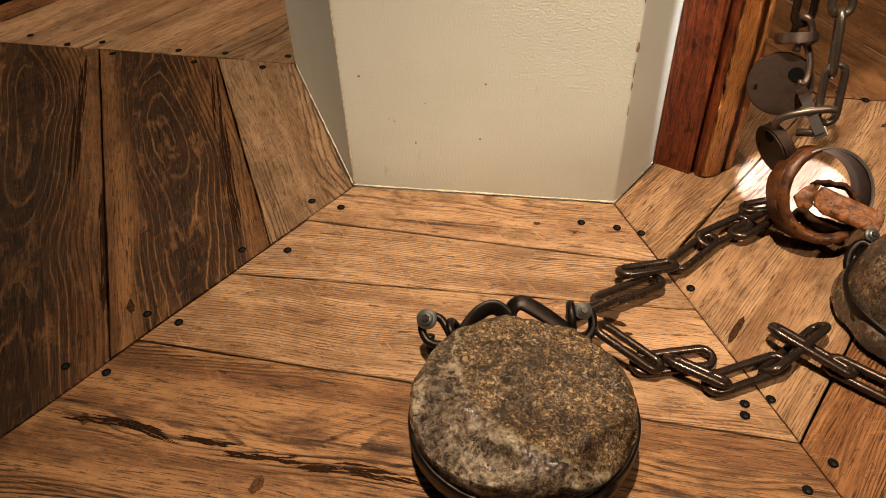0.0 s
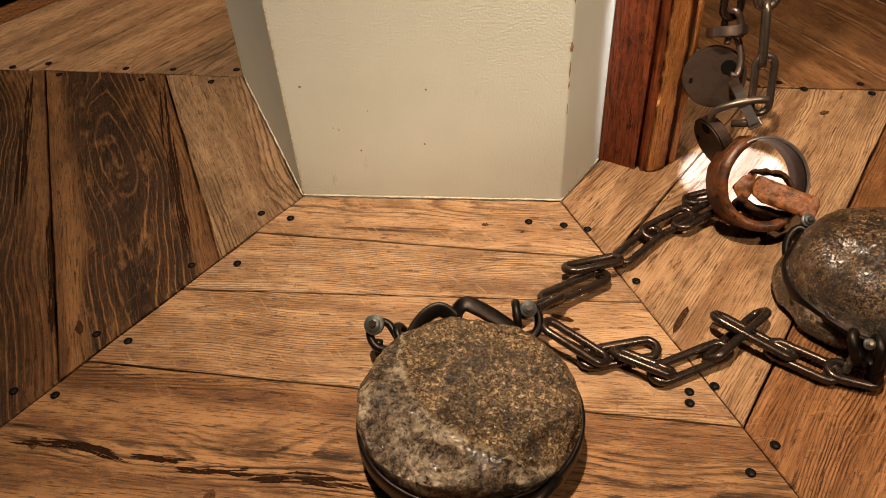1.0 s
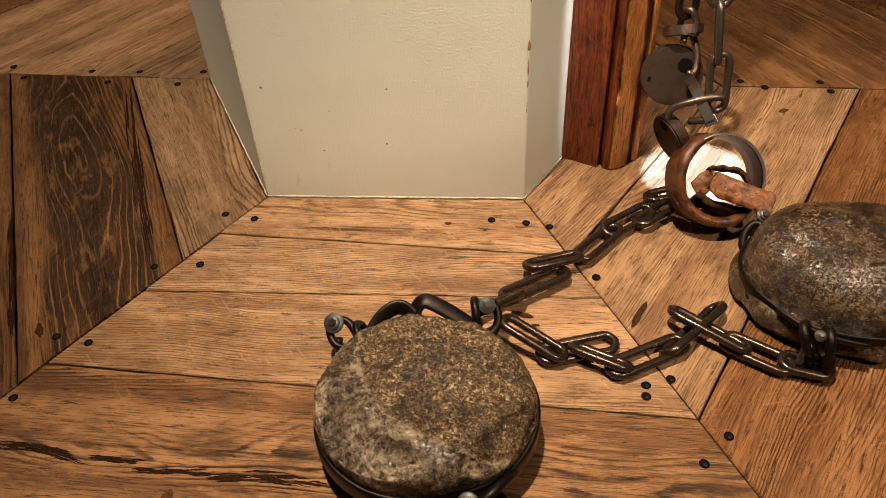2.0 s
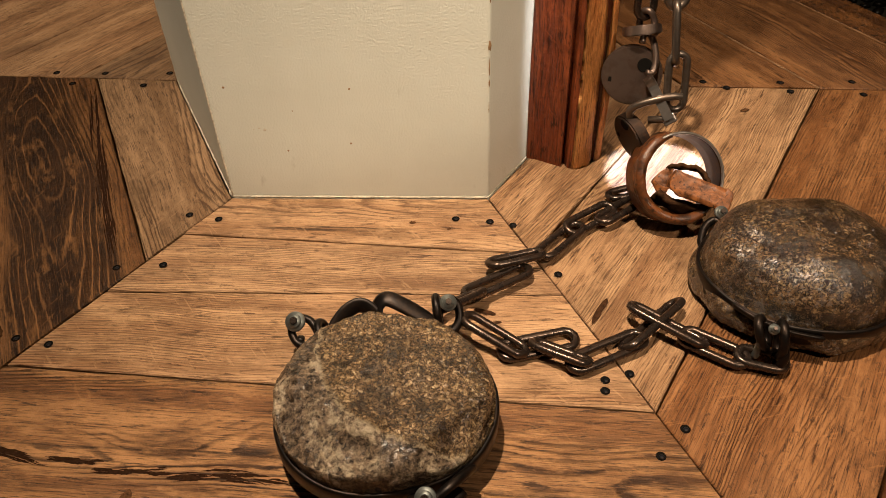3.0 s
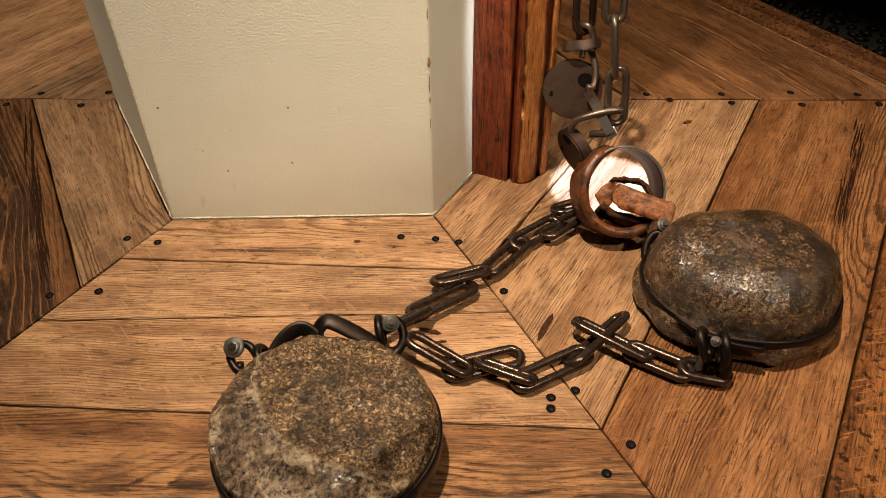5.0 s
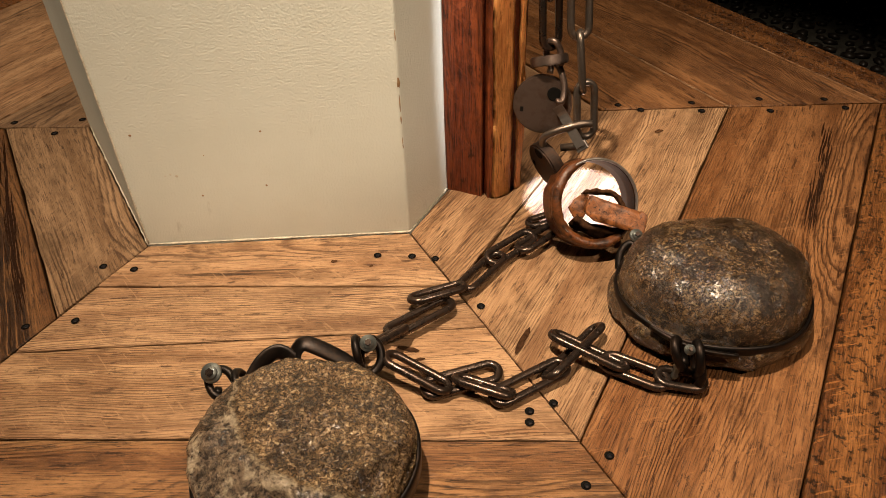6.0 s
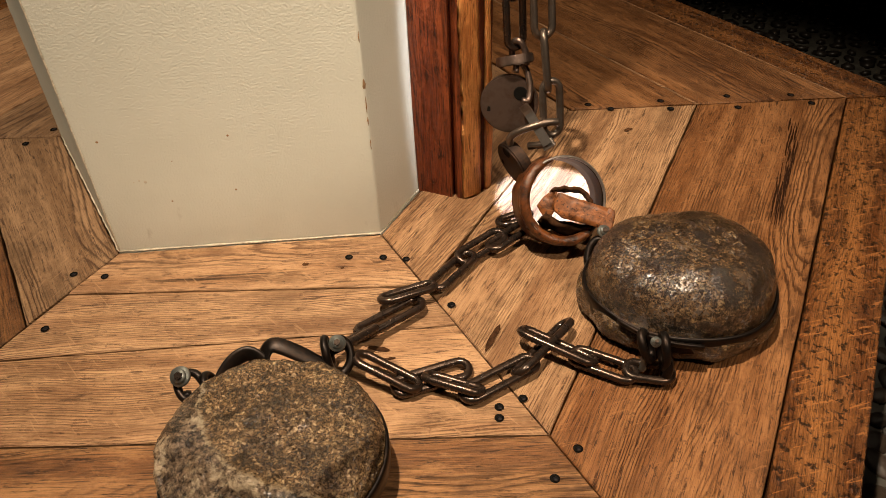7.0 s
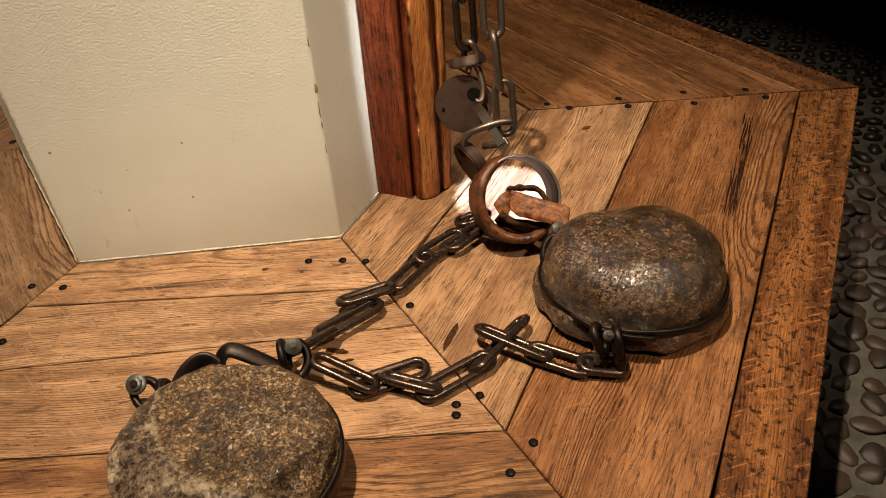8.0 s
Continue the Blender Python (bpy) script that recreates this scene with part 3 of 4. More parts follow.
def sapwood(a, b, z1, seed, width, name, label):
    """A ragged split strip of paler wood, laid on the timber from a to b."""
    a, b = Vector((*a, 0)), Vector((*b, 0))
    u = (b - a).normalized()
    out = Vector((u.y, -u.x, 0))
    bm = bmesh.new()
    rows = []
    n = int(z1 / 0.006)
    for i in range(n + 1):
        z = i * 0.006
        l = 0.14 * noise.noise((z * 5, seed, 0)) + 0.03 * noise.noise((z * 40, seed, 1))
        r = 0.30 * noise.noise((z * 5, seed, 2)) + 0.04 * noise.noise((z * 45, seed, 3))
        f0, f1 = max(0.0, 0.08 + l), min(1.15, width + r)
        row = []
        for k in range(7):
            f = f0 + (f1 - f0) * k / 6
            bulge = 0.0045 * math.sin(math.pi * k / 6) ** 0.6 + 0.0012 * noise.noise((f * 14, z * 5, seed))
            p = a.lerp(b, f) + out * (bulge + 0.0036)
            row.append(bm.verts.new((z, p.x - 0.53, p.y - 0.13)))
        rows.append(row)
    for A, B in zip(rows, rows[1:]):
        for k in range(6):
            bm.faces.new((A[k], A[k + 1], B[k + 1], B[k]))
    bmesh.ops.solidify(bm, geom=bm.faces[:], thickness=-0.006)
    part(name, bm, SAP_WOOD, post, label, True, STAND)


sapwood((0.529, 0.077), (0.566, 0.093), 0.9, 3.0, 0.95, "sapwood_strip", "split strip of pale orange sapwood")
sapwood((0.566, 0.096), (0.592, 0.129), 0.9, 7.0, 0.6, "sapwood_strip", "split strip of pale orange sapwood")


# ---- stone weights ----
def boulder(rx, ry, top, seed, squareness, tilt=(0.0, 0.0), lump=0.006, waist=0.05, low=2.6, foot=0.0, pits=()):
    """A river stone: rounded rim, flatter top, uneven girth."""
    bm = bmesh.new()
    bmesh.ops.create_icosphere(bm, subdivisions=6, radius=1.0)
    for v in bm.verts:
        p = v.co.copy()
        a = math.atan2(p.y, p.x)
        rad = math.hypot(p.x, p.y)
        lat = math.atan2(p.z, rad)
        c, s = math.cos(lat), math.sin(lat)
        e = squareness if p.z > 0 else low
        h = (abs(c) ** e + abs(s) ** e) ** (-1 / e)
        girth = 1 + 0.025 * math.sin(2 * a + seed) + 0.02 * math.sin(3 * a + 2.1 * seed)
        if p.z < 0:
            girth *= 1 + foot * min(1.0, -3 * s) * (1 + 0.8 * noise.noise((math.cos(a) * 2.5, math.sin(a) * 2.5, seed)))
        x, y = rx * girth * h * c * math.cos(a), ry * girth * h * c * math.sin(a)
        z = waist + (h * s * (top - waist) if s > 0 else h * s * waist)
        z += (x * tilt[0] + y * tilt[1]) * max(0.0, s)
        q = Vector((x, y, z))
        n = Vector((c * math.cos(a), c * math.sin(a), s))
        d = noise.noise(q * 15 + Vector((seed, 0, 0))) * lump + noise.noise(q * 40 + Vector((0, seed, 0))) * lump * 0.5 + noise.noise(q * 110) * lump * 0.2
        d *= min(1.0, 0.2 + abs(z - waist) / 0.03)
        for px, py, pr, deep in pits:
            if s > 0.3:
                d -= deep * math.exp(-((x - px) ** 2 + (y - py) ** 2) / (pr * pr))
        v.co = q + n * d
        v.co.z = max(v.co.z, 0.0)
    return bm


def band_ring(rx, ry, seed, z, height, thick, wave=0.0):
    """A flat iron hoop bent round a stone."""
    bm = bmesh.new()
    rows = []
    n = 96
    for k in range(n):
        a = 2 * math.pi * k / n
        girth = 1 + 0.025 * math.sin(2 * a + seed) + 0.02 * math.sin(3 * a + 2.1 * seed)
        zz = z + wave * math.sin(a + 0.6) + 0.0015 * math.sin(5 * a + seed)
        row = []
        for dr, dz in ((0, -1), (0, 1), (0.3, 1.08), (0.8, 1.02), (1, 0.8), (1, -0.8)):
            r = dr * thick
            row.append(bm.verts.new(((rx * girth + r) * math.cos(a), (ry * girth + r) * math.sin(a), zz + dz * height / 2)))
        rows.append(row)
    for i in range(n):
        A, B = rows[i], rows[(i + 1) % n]
        for k in range(6):
            bm.faces.new((A[k], A[(k + 1) % 6], B[(k + 1) % 6], B[k]))
    return bm


def hardware(parent, name, path, r, material, label="", flat=1.0, closed=False, sides=10):
    return part(name, tube(path, r, sides, closed, flat), material, parent, label)


def bolt_head(parent, centre, normal, r):
    """A zinc bolt: washer, domed nut and stud."""
    m = frame_of(centre, normal, (0, 1, 0.2))
    bm = bmesh.new()
    bmesh.ops.create_cone(bm, cap_ends=True, segments=20, radius1=r, radius2=r * 0.96, depth=0.003)
    w = part("bolt", bm, ZINC, parent, "zinc-plated bolt with washer", True, m)
    bm = bmesh.new()
    bmesh.ops.create_cone(bm, cap_ends=True, segments=20, radius1=r * 0.68, radius2=r * 0.62, depth=0.004)
    bmesh.ops.translate(bm, verts=bm.verts, vec=(0, 0, 0.003))
    part("nut", bm, ZINC, w, "", True, m)
    bm = bmesh.new()
    bmesh.ops.create_cone(bm, cap_ends=True, segments=6, radius1=r * 0.42, radius2=r * 0.38, depth=0.003)
    bmesh.ops.translate(bm, verts=bm.verts, vec=(0, 0, 0.0062))
    part("stud", bm, IRON, w, "", False, m)


def ring_path(m, rx, ry, n=20, a0=0.0, a1=360.0):
    full = a1 - a0 >= 360
    return [m @ Vector((rx * math.cos(radians(a)), ry * math.sin(radians(a)), 0))
            for a in (a0 + (a1 - a0) * k / (n if full else n - 1) for k in range(n))]


def cut_stone(rx, ry, top, seed, planes, basin, waist=0.05, lump=0.0062):
    """A stone worked to a flat top: steep sides, cut faces given as planes, and a shallow basin with a raised rim."""
    bm = bmesh.new()
    bmesh.ops.create_icosphere(bm, subdivisions=6, radius=1.0)
    cuts = [(Vector(n).normalized(), Vector(p)) for n, p in planes]
    for v in bm.verts:
        p = v.co.copy()
        a = math.atan2(p.y, p.x)
        lat = math.atan2(p.z, math.hypot(p.x, p.y))
        c, s = math.cos(lat), math.sin(lat)
        e = 7.5 if s > 0 else 3.0
        h = (abs(c) ** e + abs(s) ** e) ** (-1 / e)
        girth = 1 + 0.025 * math.sin(2 * a + seed) + 0.02 * math.sin(3 * a + 2.1 * seed)
        q = Vector((rx * girth * h * c * math.cos(a), ry * girth * h * c * math.sin(a), waist + (h * s * (top - waist) if s > 0 else h * s * waist)))
        n = Vector((c * math.cos(a), c * math.sin(a), s))
        for k, o in cuts:
            over = (q - o).dot(k)
            if over > -0.004:
                q -= k * (over + 0.004) * min(1.0, (over + 0.004) / 0.008)
        d = noise.noise(q * 16 + Vector((seed, 0, 0))) * lump + noise.noise(q * 42 + Vector((0, seed, 0))) * lump * 0.6 + noise.noise(q * 120) * lump * 0.28 + noise.noise(q * 240) * lump * 0.14
        d *= min(1.0, 0.2 + abs(q.z - waist) / 0.03)
        if s > 0.3:
            bx, by, br = basin
            f = math.hypot(q.x - bx, q.y - by) / br + 0.05 * noise.noise(q * 30)
            d -= 0.0040 * max(0.0, 1 - f ** 6)
            d += 0.0016 * math.exp(-((f - 1.0) / 0.05) ** 2)
            d -= 0.0100 * math.exp(-((q.x + 0.0147) ** 2 + (q.y + 0.083) ** 2) / 0.010 ** 2)
        v.co = q + n * d
        v.co.z = max(v.co.z, 0.0)
    return bm


# round flat-topped stone
SA = (0.289, -0.430, 0)
stone_a = thing("stone_weight", SA, "round flat-topped mottled stone weight in an iron band", "stone weight", "stone weights")
part("stone", cut_stone(0.1140, 0.1135, 0.099, 1.3, [((0.62, -0.62, 0.75), (0.062, -0.070, 0.094)), ((-0.25, -0.35, 0.9), (-0.04, -0.06, 0.095)), ((0.1, 0.75, 0.65), (0.0, 0.105, 0.088))], (0.060, 0.055, 0.139)), ROCK_A, stone_a, "mottled brown and grey stone", True, pose(*SA))
part("iron_band", band_ring(0.1135, 0.1125, 1.3, 0.045, 0.024, 0.005, 0.003), BLACK_IRON, stone_a, "black forged iron band", True, pose(*SA))
# the band's upper edge is beaten into two humps at the back
for hump in ([(0.212, -0.347, 0.040), (0.215, -0.325, 0.050), (0.229, -0.307, 0.064), (0.246, -0.299, 0.069), (0.262, -0.305, 0.062), (0.271, -0.316, 0.050)],
             [(0.268, -0.314, 0.052), (0.266, -0.301, 0.066), (0.276, -0.294, 0.075), (0.294, -0.298, 0.071), (0.318, -0.306, 0.060), (0.340, -0.316, 0.048)]):
    hardware(stone_a, "wavy_strap", smooth_path(hump), 0.0034, BLACK_IRON, "wavy black iron strap", 3.0)
hardware(stone_a, "eye_ring", ring_path(frame_of((0.203, -0.322, 0.045), (0.9, 0.2, 0.5)), 0.014, 0.014), 0.0048, BLACK_IRON, "", 1.0, True)
hardware(stone_a, "shackle", smooth_path([(0.198, -0.325, 0.042), (0.184, -0.308, 0.050), (0.170, -0.306, 0.050), (0.162, -0.318, 0.044), (0.172, -0.333, 0.036), (0.192, -0.336, 0.036), (0.202, -0.330, 0.038)]), 0.0050, BLACK_IRON)
hardware(stone_a, "shackle", smooth_path([(0.174, -0.326, 0.040), (0.173, -0.332, 0.022), (0.182, -0.340, 0.008)]), 0.005, BLACK_IRON)
hardware(stone_a, "threaded_bolt", [(0.180, -0.326, 0.006 + 0.004 * k) for k in range(7)], [0.0040 if k % 2 else 0.0033 for k in range(7)], ZINC, "zinc threaded bolt")
bolt_head(stone_a, (0.168, -0.316, 0.057), (-0.1, -0.55, 0.83), 0.0125)
hardware(stone_a, "eye_ring", ring_path(frame_of((0.338, -0.289, 0.048), (0.95, 0.1, 0.1)), 0.017, 0.020), 0.0052, BLACK_IRON, "", 1.0, True)
hardware(stone_a, "shackle", smooth_path([(0.340, -0.285, 0.058), (0.352, -0.272, 0.054), (0.362, -0.276, 0.046), (0.364, -0.290, 0.034), (0.354, -0.302, 0.026), (0.340, -0.305, 0.032)]), 0.0056, BLACK_IRON)
bolt_head(stone_a, (0.351, -0.287, 0.063), (0.1, -0.55, 0.83), 0.0105)
hardware(stone_a, "clamp_lug", smooth_path([(0.325, -0.540, 0.046), (0.338, -0.549, 0.052), (0.352, -0.552, 0.050), (0.372, -0.530, 0.046)]), 0.006, BLACK_IRON, "", 1.6)
hardware(stone_a, "clamp_lug", smooth_path([(0.348, -0.546, 0.060), (0.362, -0.536, 0.066), (0.374, -0.520, 0.060), (0.382, -0.505, 0.048)]), 0.005, BLACK_IRON, "", 1.4)
bolt_head(stone_a, (0.339, -0.548, 0.064), (-0.1, -0.6, 0.8), 0.011)

# domed stone
SB = (0.796, -0.205, 0)
stone_b = thing("stone_weight", SB, "domed dark waxed stone weight in an iron band", "stone weight", "stone weights")
part("stone", boulder(0.1165, 0.1045, 0.119, 2.2, 2.75, (0.02, 0.0), 0.0060, 0.047, 8.0, 0.075, ((-0.075, -0.035, 0.020, 0.004), (-0.035, 0.06, 0.018, 0.002))), ROCK_B, stone_b, "glossy dark brown stone", True, pose(*SB, 0, 0, -8))
part("iron_band", band_ring(0.1172, 0.1052, 2.2, 0.035, 0.027, 0.0045, 0.004), BLACK_IRON, stone_b, "black forged iron band", True, pose(*SB, 0, 0, -8))
hardware(stone_b, "band_overlap", smooth_path([(0.700, -0.268, 0.044), (0.722, -0.292, 0.044), (0.752, -0.309, 0.042), (0.790, -0.318, 0.040)]), 0.0036, BLACK_IRON, "lapped end of the iron band", 3.0)
hardware(stone_b, "eye_ring", ring_path(frame_of((0.722, -0.312, 0.044), (0.8, -0.3, 0.4)), 0.014, 0.020), 0.0052, BLACK_IRON, "", 1.0, True)
hardware(stone_b, "eye_ring", ring_path(frame_of((0.742, -0.320, 0.040), (0.9, -0.1, 0.1)), 0.016, 0.024), 0.0055, BLACK_IRON, "", 1.0, True)
hardware(stone_b, "shackle", smooth_path([(0.742, -0.327, 0.046), (0.744, -0.338, 0.030), (0.742, -0.337, 0.009)]), 0.0055, BLACK_IRON)
hardware(stone_b, "threaded_bolt", [(0.719, -0.320, 0.010 + 0.004 * k) for k in range(8)], [0.0048 if k % 2 else 0.0038 for k in range(8)], ZINC, "zinc threaded bolt")
bolt_head(stone_b, (0.728, -0.323, 0.062), (-0.1, -0.55, 0.83), 0.0065)
hardware(stone_b, "shackle", smooth_path([(0.722, -0.135, 0.050), (0.708, -0.118, 0.055), (0.694, -0.124, 0.045), (0.690, -0.142, 0.030), (0.705, -0.155, 0.028)]), 0.0055, BLACK_IRON)
bolt_head(stone_b, (0.714, -0.116, 0.067), (0.1, -0.55, 0.83), 0.0095)


# ---- chains ----
def chain(name, rows, label, material=IRON, wire=0.0053):
    ob = thing(name, (*rows[0][0][:2], 0), label, "chain", "chains")
    for a, b, roll, width in rows:
        length = (Vector(b) - Vector(a)).length
        part("chain_link", link_mesh(length, width, wire), material, ob, "", True, link_pose(a, b, roll))
    return ob


chain("chain", [
    ((0.577, -0.014, 0.012), (0.637, 0.006, 0.016), -10, 0.034),
    ((0.557, -0.074, 0.012), (0.632, -0.014, 0.016), -12, 0.034),
    ((0.510, -0.094, 0.012), (0.588, -0.033, 0.012), 12, 0.034),
    ((0.470, -0.150, 0.012), (0.536, -0.072, 0.010), -5, 0.034),
    ((0.396, -0.176, 0.022), (0.479, -0.143, 0.017), -22, 0.034),
    ((0.366, -0.231, 0.016), (0.459, -0.168, 0.012), -8, 0.034),
    ((0.335, -0.277, 0.036), (0.395, -0.221, 0.020), -40, 0.034),
], "dark oiled iron chain running from the fetter to the round stone")
chain("chain", [
    ((0.366, -0.279, 0.034), (0.449, -0.325, 0.012), -18, 0.034),
    ((0.410, -0.320, 0.009), (0.513, -0.291, 0.009), 4, 0.036),
    ((0.449, -0.305, 0.016), (0.525, -0.340, 0.014), -34, 0.034),
    ((0.493, -0.342, 0.009), (0.596, -0.288, 0.010), -4, 0.036),
    ((0.562, -0.316, 0.012), (0.648, -0.230, 0.016), -46, 0.034),
    ((0.576, -0.246, 0.023), (0.668, -0.307, 0.012), -30, 0.034),
    ((0.635, -0.282, 0.010), (0.713, -0.331, 0.010), 3, 0.036),
    ((0.693, -0.318, 0.014), (0.757, -0.334, 0.012), 4, 0.034),
], "dark oiled iron chain lying between the two stones")
chain("hanging_chain", [
    ((0.662, 0.016, 0.140), (0.659, 0.040, 0.226), 10, 0.036),
    ((0.656, 0.034, 0.203), (0.649, 0.062, 0.290), 80, 0.034),
    ((0.650, 0.060, 0.272), (0.648, 0.085, 0.360), 5, 0.036),
    ((0.648, 0.078, 0.342), (0.642, 0.100, 0.430), 85, 0.034),
    ((0.642, 0.095, 0.412), (0.634, 0.120, 0.500), 8, 0.036),
], "brown-grey iron chain hanging beside the post", STEEL)
chain("hanging_chain", [
    ((0.616, 0.088, 0.246), (0.612, 0.096, 0.335), 20, 0.036),
    ((0.612, 0.094, 0.315), (0.606, 0.115, 0.405), 75, 0.034),
    ((0.606, 0.110, 0.388), (0.612, 0.130, 0.475), 12, 0.036),
], "dark iron chain hanging from the post", IRON)
staple = thing("iron_staple", (0.60, 0.15, 0.47), "iron staple driven into the post", "staple")
hardware(staple, "staple_bow", smooth_path([(0.585, 0.150, 0.480), (0.625, 0.125, 0.482), (0.645, 0.120, 0.484), (0.640, 0.135, 0.486), (0.592, 0.165, 0.488)]), 0.0055, IRON)


# ---- padlocks ----
def padlock(centre, normal, up, r, thick, label, hole=(0.38, 0.42), metal=LOCK_IRON):
    lock = thing("padlock", tuple(centre), label, "padlock", "padlocks")
    m = frame_of(centre, normal, up)
    bm = bmesh.new()
    bmesh.ops.create_cone(bm, cap_ends=True, segments=48, radius1=r, radius2=r, depth=thick)
    bmesh.ops.bevel(bm, geom=[e for e in bm.edges if abs(e.verts[0].co.z - e.verts[1].co.z) < 1e-6], offset=thick * 0.13, segments=2, affect="EDGES")
    body = part("lock_body", bm, metal, lock, "", False, m)
    bm = bmesh.new()
    bmesh.ops.create_cone(bm, cap_ends=True, segments=20, radius1=r * 0.24, radius2=r * 0.22, depth=0.0012)
    bmesh.ops.translate(bm, verts=bm.verts, vec=(hole[0] * r, hole[1] * r, thick / 2 + 0.0008))
    part("shackle_hole", bm, HOLE, body, "dark round shackle hole", False, m)
    bm = prism([(-0.0025, -0.003), (0.0025, -0.003), (0.002, 0.004), (-0.002, 0.004)], thick / 2, thick / 2 + 0.0008)
    bmesh.ops.translate(bm, verts=bm.verts, vec=(-0.68 * r, -0.22 * r, 0))
    part("keyhole", bm, HOLE, body, "", False, m)
    return lock


lock = padlock((0.606, 0.070, 0.172), (-0.30, -0.93, 0.22), (0.1, 0.3, 1), 0.043, 0.014, "round flat brown iron padlock hanging on the chain")
hardware(lock, "shackle", smooth_path([(0.621, 0.046, 0.188), (0.630, 0.048, 0.188), (0.634, 0.060, 0.205), (0.628, 0.076, 0.226), (0.618, 0.080, 0.232), (0.614, 0.072, 0.220)]), 0.0048, LOCK_IRON)
lock = padlock((0.615, 0.088, 0.232), (0.1, -0.45, -0.90), (0.1, -1, 0.4), 0.0275, 0.014, "small round padlock seen on its bright rim", (0.2, 0.2))
hardware(lock, "shackle", smooth_path([(0.612, 0.098, 0.236), (0.612, 0.092, 0.256), (0.620, 0.084, 0.262), (0.628, 0.080, 0.250), (0.630, 0.074, 0.230)]), 0.0048, LOCK_IRON)
lock = padlock((0.611, 0.020, 0.099), (-0.85, -0.41, -0.29), (0.3, 0.1, 1), 0.037, 0.018, "dark round iron padlock hanging edge-on above the fetter", (-0.1, 0.72), HOOP_IRON)
hardware(lock, "shackle", smooth_path([(0.602, 0.018, 0.128), (0.600, 0.016, 0.145), (0.610, 0.012, 0.157), (0.632, 0.010, 0.166), (0.655, 0.012, 0.170), (0.668, 0.014, 0.168)]), 0.0055, STEEL, "bright worn shackle")
hardware(lock, "locking_bar", [(0.625, 0.006, 0.136), (0.650, -0.002, 0.142), (0.660, 0.0, 0.144)], 0.0055, STEEL)
hasp = thing("iron_hasp", (0.643, 0.004, 0.13), "flat worn steel hasp with a square bolt head", "hasp")
top, foot = Vector((0.621,0.030,0.190)), Vector((0.651,-0.006,0.144))
along = (top - foot).normalized()
across = Vector((0.94, -0.20, 0.28))
across = (across - along * across.dot(along)).normalized()
bm = bmesh.new()
rows = []
# a flat strap whose top is bent back over the chain
for k in range(15):
    f = k / 14
    bend = max(0.0, (f - 0.72) / 0.28)
    p = foot.lerp(top, f) + along.cross(across) * (-0.012 * bend * bend)
    w, t = 0.0066, along.cross(across) * 0.003
    rows.append([bm.verts.new(q) for q in (p - across * w - t, p + across * w - t, p + across * w + t, p - across * w + t)])
for P, Q in zip(rows, rows[1:]):
    for k in range(4):
        bm.faces.new((P[k], P[(k + 1) % 4], Q[(k + 1) % 4], Q[k]))
bm.faces.new(rows[0][::-1])
bm.faces.new(rows[-1])
part("hasp_strap", bm, BRIGHT, hasp, "", False)
part("bolt_head", box(0.018, 0.013, 0.012, 0.0015), BRIGHT, hasp, "square bolt head", False, frame_of(foot + along.cross(across) * 0.006, along.cross(across), along))

# ---- fetter ----
FC = Vector((0.667, -0.034, 0.066))
FM = frame_of(FC, (0.17, -0.73, 0.53), (0, 0, 1))
fetter = thing("ankle_fetter", (FC.x, FC.y, 0), "rusty iron ankle fetter with torn brown leather lining", "fetter")


def cuff(r0, width, thick, a0, a1, flare=0.0, ragged=0.0, seed=0):
    bm = bmesh.new()
    rng = random.Random(seed)
    n = 64
    closed = a1 - a0 >= 360
    rows = []
    for k in range(n if closed else n + 1):
        a = radians(a0 + (a1 - a0) * k / n)
        row = []
        up = width / 2 + (ragged * noise.noise((a * 3, seed, 0)) if ragged else 0)
        dn = width / 2 + (ragged * noise.noise((a * 3, seed, 5)) if ragged else 0)
        puff = (1 + 0.5 * noise.noise((a * 5, seed, 9))) if ragged else 1
        for r, z in ((r0, -dn), (r0 - flare * 0.3, 0), (r0, up * 0.8), (r0 + thick * 0.2, up), (r0 + thick * 0.8 * puff, up), (r0 + thick * puff, up * 0.7), (r0 + thick * puff, -dn * 0.8), (r0 + thick * 0.6, -dn)):
            row.append(bm.verts.new((r * math.cos(a), r * math.sin(a), z)))
        rows.append(row)
    m = len(rows[0])
    for i in range(n):
        A, B = rows[i], rows[(i + 1) % len(rows)]
        for k in range(m):
            bm.faces.new((A[k], A[(k + 1) % m], B[(k + 1) % m], B[k]))
    if not closed:
        bm.faces.new(rows[0])
        bm.faces.new(rows[-1][::-1])
    return bm


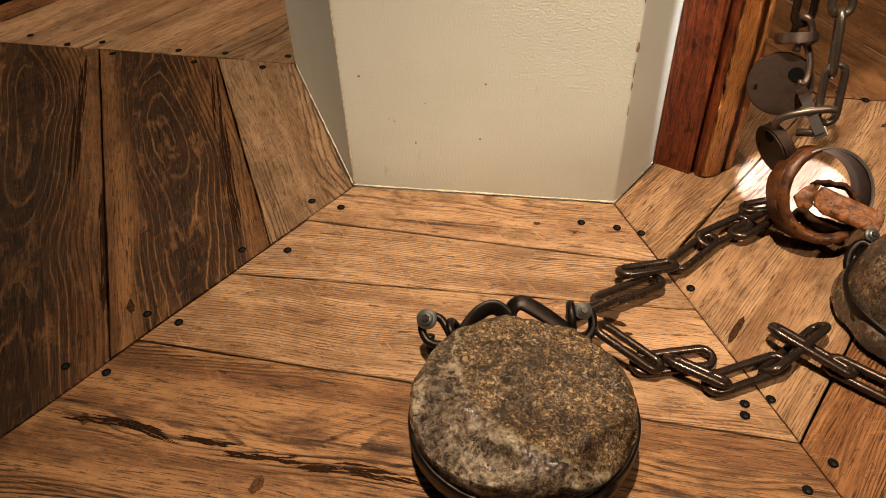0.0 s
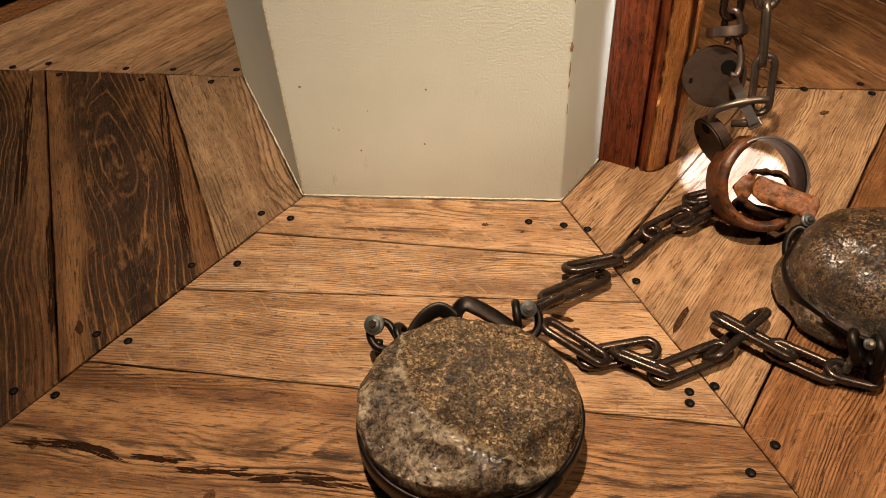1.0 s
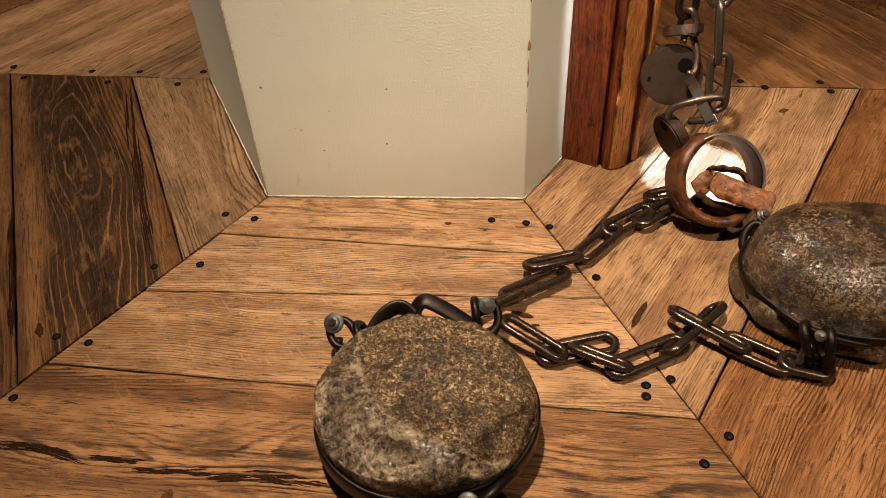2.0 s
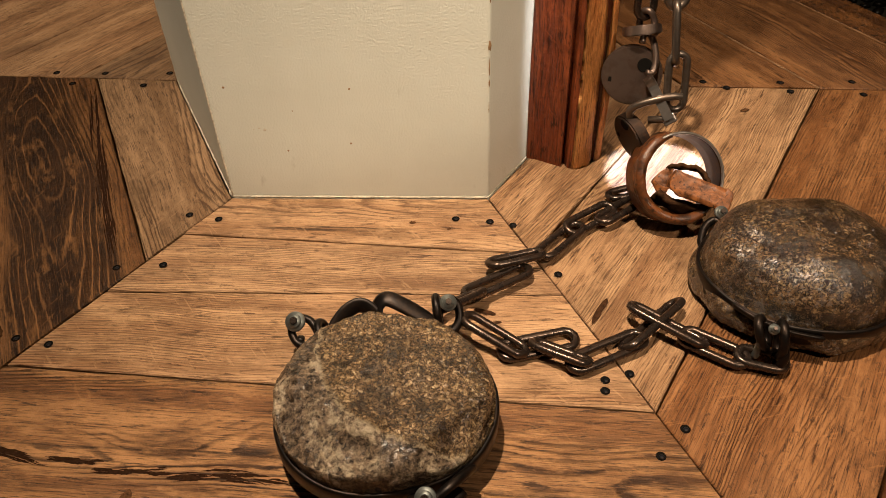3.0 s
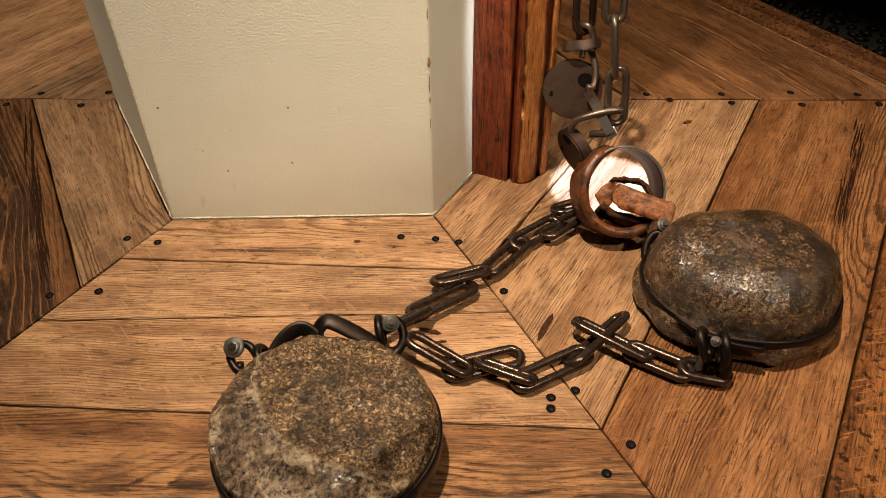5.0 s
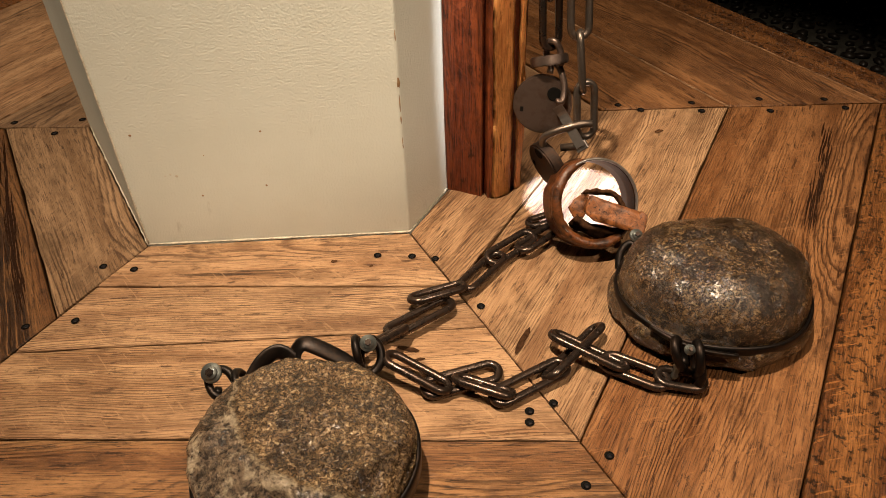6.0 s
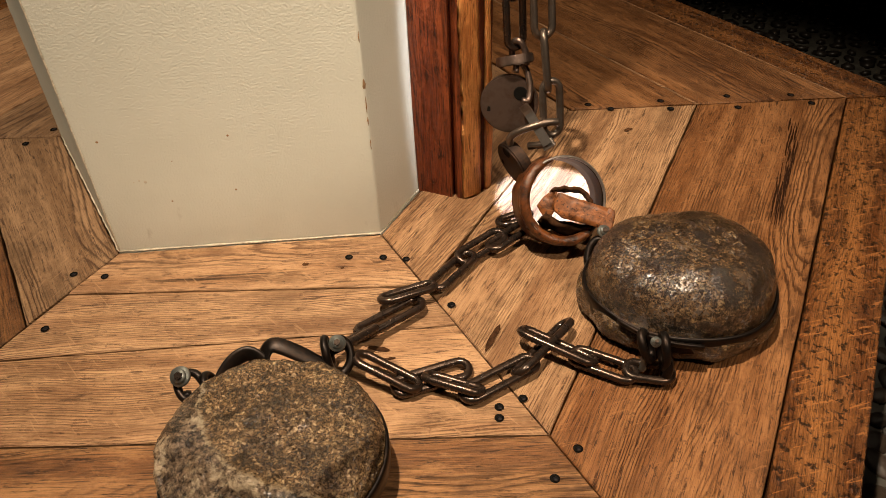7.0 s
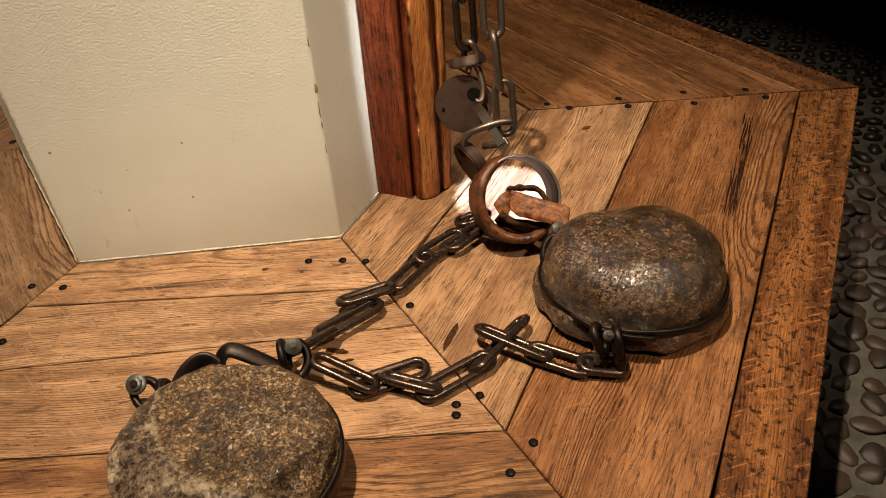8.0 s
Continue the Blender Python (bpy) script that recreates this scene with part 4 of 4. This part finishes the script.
def ribbon(path, width, thick, side, seed):
    """A crumpled strip of leather along a path."""
    bm = bmesh.new()
    pts = smooth_path(path, 8)
    side = Vector(side).normalized()
    rows = []
    for i, p in enumerate(pts):
        d = (pts[min(i + 1, len(pts) - 1)] - pts[max(i - 1, 0)]).normalized()
        s = (side - d * side.dot(d)).normalized()
        nrm = d.cross(s)
        w = width * (0.42 + 0.03 * noise.noise((i * 0.25, seed, 0)))
        row = []
        for f in (-1, -0.5, 0, 0.5, 1):
            wob = 0.004 * noise.noise((i * 0.2, f * 1.5, seed))
            row.append(p + s * (w * f) + nrm * (wob + thick / 2))
        for f in (1, 0.5, 0, -0.5, -1):
            wob = 0.004 * noise.noise((i * 0.2, f * 1.5, seed))
            row.append(p + s * (w * f) + nrm * (wob - thick / 2))
        rows.append([bm.verts.new(q) for q in row])
    for A, B in zip(rows, rows[1:]):
        for k in range(10):
            bm.faces.new((A[k], A[(k + 1) % 10], B[(k + 1) % 10], B[k]))
    bm.faces.new(rows[0][::-1])
    bm.faces.new(rows[-1])
    return bm


part("hoop", cuff(0.0590, 0.046, 0.0035, 0, 360), HOOP_IRON, fetter, "dark brown iron hoop", True, FM)
part("hoop_rim", tube([FM @ Vector((0.0612 * math.cos(a), 0.0612 * math.sin(a), 0.0235)) for a in (2 * math.pi * k / 72 for k in range(72))], 0.0021, 8, True), BRIGHT, fetter, "rubbed bright rim")
# a padded roll of leather round the open edge
roll = [FM @ Vector((0.0605 * math.cos(a), 0.0605 * math.sin(a), 0.020 + 0.002 * math.sin(3 * a))) for a in (radians(96 + 212 * k / 60) for k in range(61))]
bm = tube(roll, [0.0076 * (0.55 + 0.45 * min(1.0, 8 * k / 60, 8 * (60 - k) / 60)) * (1 + 0.10 * noise.noise((k * 0.3, 2.0, 0.0))) for k in range(61)], 16)
for v in bm.verts:
    v.co += v.co.normalized() * 0.0016 * noise.noise(v.co * 120)
part("leather_wrap", bm, ROLL_LEATHER, fetter, "cracked brown leather wrap")
part("leather_cover", cuff(0.0625, 0.036, 0.0045, 100, 305, 0.0, 0.004, 4), ROLL_LEATHER, fetter, "", True, FM @ pose(0, 0, -0.003))
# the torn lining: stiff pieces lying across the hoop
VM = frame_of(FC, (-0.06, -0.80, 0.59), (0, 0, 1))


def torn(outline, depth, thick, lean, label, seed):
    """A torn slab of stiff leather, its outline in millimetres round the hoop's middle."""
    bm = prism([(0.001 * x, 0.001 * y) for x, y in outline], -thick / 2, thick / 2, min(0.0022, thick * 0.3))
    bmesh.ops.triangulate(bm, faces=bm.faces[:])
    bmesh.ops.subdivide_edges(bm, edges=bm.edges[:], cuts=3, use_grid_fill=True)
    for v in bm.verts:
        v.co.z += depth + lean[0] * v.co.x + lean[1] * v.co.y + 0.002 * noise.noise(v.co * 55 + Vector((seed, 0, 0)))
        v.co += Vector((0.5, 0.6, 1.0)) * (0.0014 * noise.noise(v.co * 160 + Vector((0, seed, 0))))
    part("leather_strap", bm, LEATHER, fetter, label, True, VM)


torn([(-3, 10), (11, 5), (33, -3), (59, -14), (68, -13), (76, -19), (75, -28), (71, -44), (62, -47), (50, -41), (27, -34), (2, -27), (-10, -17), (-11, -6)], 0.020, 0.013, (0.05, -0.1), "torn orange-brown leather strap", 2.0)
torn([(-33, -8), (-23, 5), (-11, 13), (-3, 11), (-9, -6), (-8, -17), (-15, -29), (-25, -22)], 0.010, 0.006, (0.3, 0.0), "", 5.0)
# very dark strips inside the hoop, above and below the strap
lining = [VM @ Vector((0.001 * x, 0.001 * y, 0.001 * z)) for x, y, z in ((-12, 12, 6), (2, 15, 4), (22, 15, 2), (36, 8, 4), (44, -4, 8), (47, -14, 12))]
part("leather_curl", ribbon(lining, 0.022, 0.005, VM.to_3x3() @ Vector((0, 0.2, 1)), 8), DARK_BROWN, fetter, "very dark strip of the leather lining")
part("leather_curl", ribbon([VM @ Vector((0.001 * x, 0.001 * y, 0.006)) for x, y in ((-26, -24), (-12, -36), (8, -42), (30, -46), (46, -46))], 0.024, 0.008, VM.to_3x3() @ Vector((0, 0.6, 0.8)), 3), DARK_BROWN, fetter)

# ---- pebbles set in the floor ----
SHAPES = []
for k in range(12):
    bm = bmesh.new()
    bmesh.ops.create_icosphere(bm, subdivisions=2 if k < 7 else 1, radius=1.0)
    for v in bm.verts:
        v.co *= 1 + 0.28 * noise.noise(v.co * 1.1 + Vector((k * 5.0, 0, 0)))
    me = bpy.data.meshes.new("pebble")
    bm.to_mesh(me)
    bm.free()
    me.polygons.foreach_set("use_smooth", [True] * len(me.polygons))
    me.materials.append(PEBBLE)
    SHAPES.append(me)
rng = random.Random(11)
spots = []
STEP = 0.060
edge = [corner(k, 0.835 if k < 4 else 0.875) for k in range(6)]
for j in range(int(4.7 / STEP / 0.8)):
    for i in range(int(5.2 / STEP)):
        x = -2.3 + (i + 0.5 * (j % 2)) * STEP + rng.uniform(-0.010, 0.010)
        y = -1.9 + j * STEP * 0.80 + rng.uniform(-0.010, 0.010)
        # clear of the plinth
        if all((b.x - a.x) * (y - a.y) - (b.y - a.y) * (x - a.x) > 0 for a, b in zip(edge, edge[1:] + edge[:1])):
            continue
        spots.append((x, y))
near = lambda p: (p[0] - 1.35) ** 2 + (p[1] - 0.0) ** 2
spots.sort(key=near)


def pebble_pose(x, y):
    s = rng.uniform(0.6, 1.12)
    return pose(x, y, GROUND + 0.002, rng.uniform(-12, 12), rng.uniform(-12, 12), rng.uniform(0, 360)) @ Matrix.Diagonal((0.032 * s, 0.026 * s * rng.uniform(0.75, 1.1), 0.011, 1))


for x, y in spots[:300]:
    ob = new("pebble", rng.choice(SHAPES[:7]))
    ob.matrix_world = pebble_pose(x, y)
    ob.parent = ground
    ob.matrix_parent_inverse = ground.matrix_basis.inverted()
verts, faces = [], []
for x, y in spots[300:]:
    me, m, n = rng.choice(SHAPES[7:]), pebble_pose(x, y), len(verts)
    verts += [tuple(m @ v.co) for v in me.vertices]
    faces += [tuple(n + i for i in f.vertices) for f in me.polygons]
me = bpy.data.meshes.new("pebbles")
me.from_pydata(verts, [], faces)
me.polygons.foreach_set("use_smooth", [True] * len(me.polygons))
me.materials.append(PEBBLE)
tagged(new("pebbles", me), "dark rounded pebbles set in mortar", "pebbles", "", "stuff")
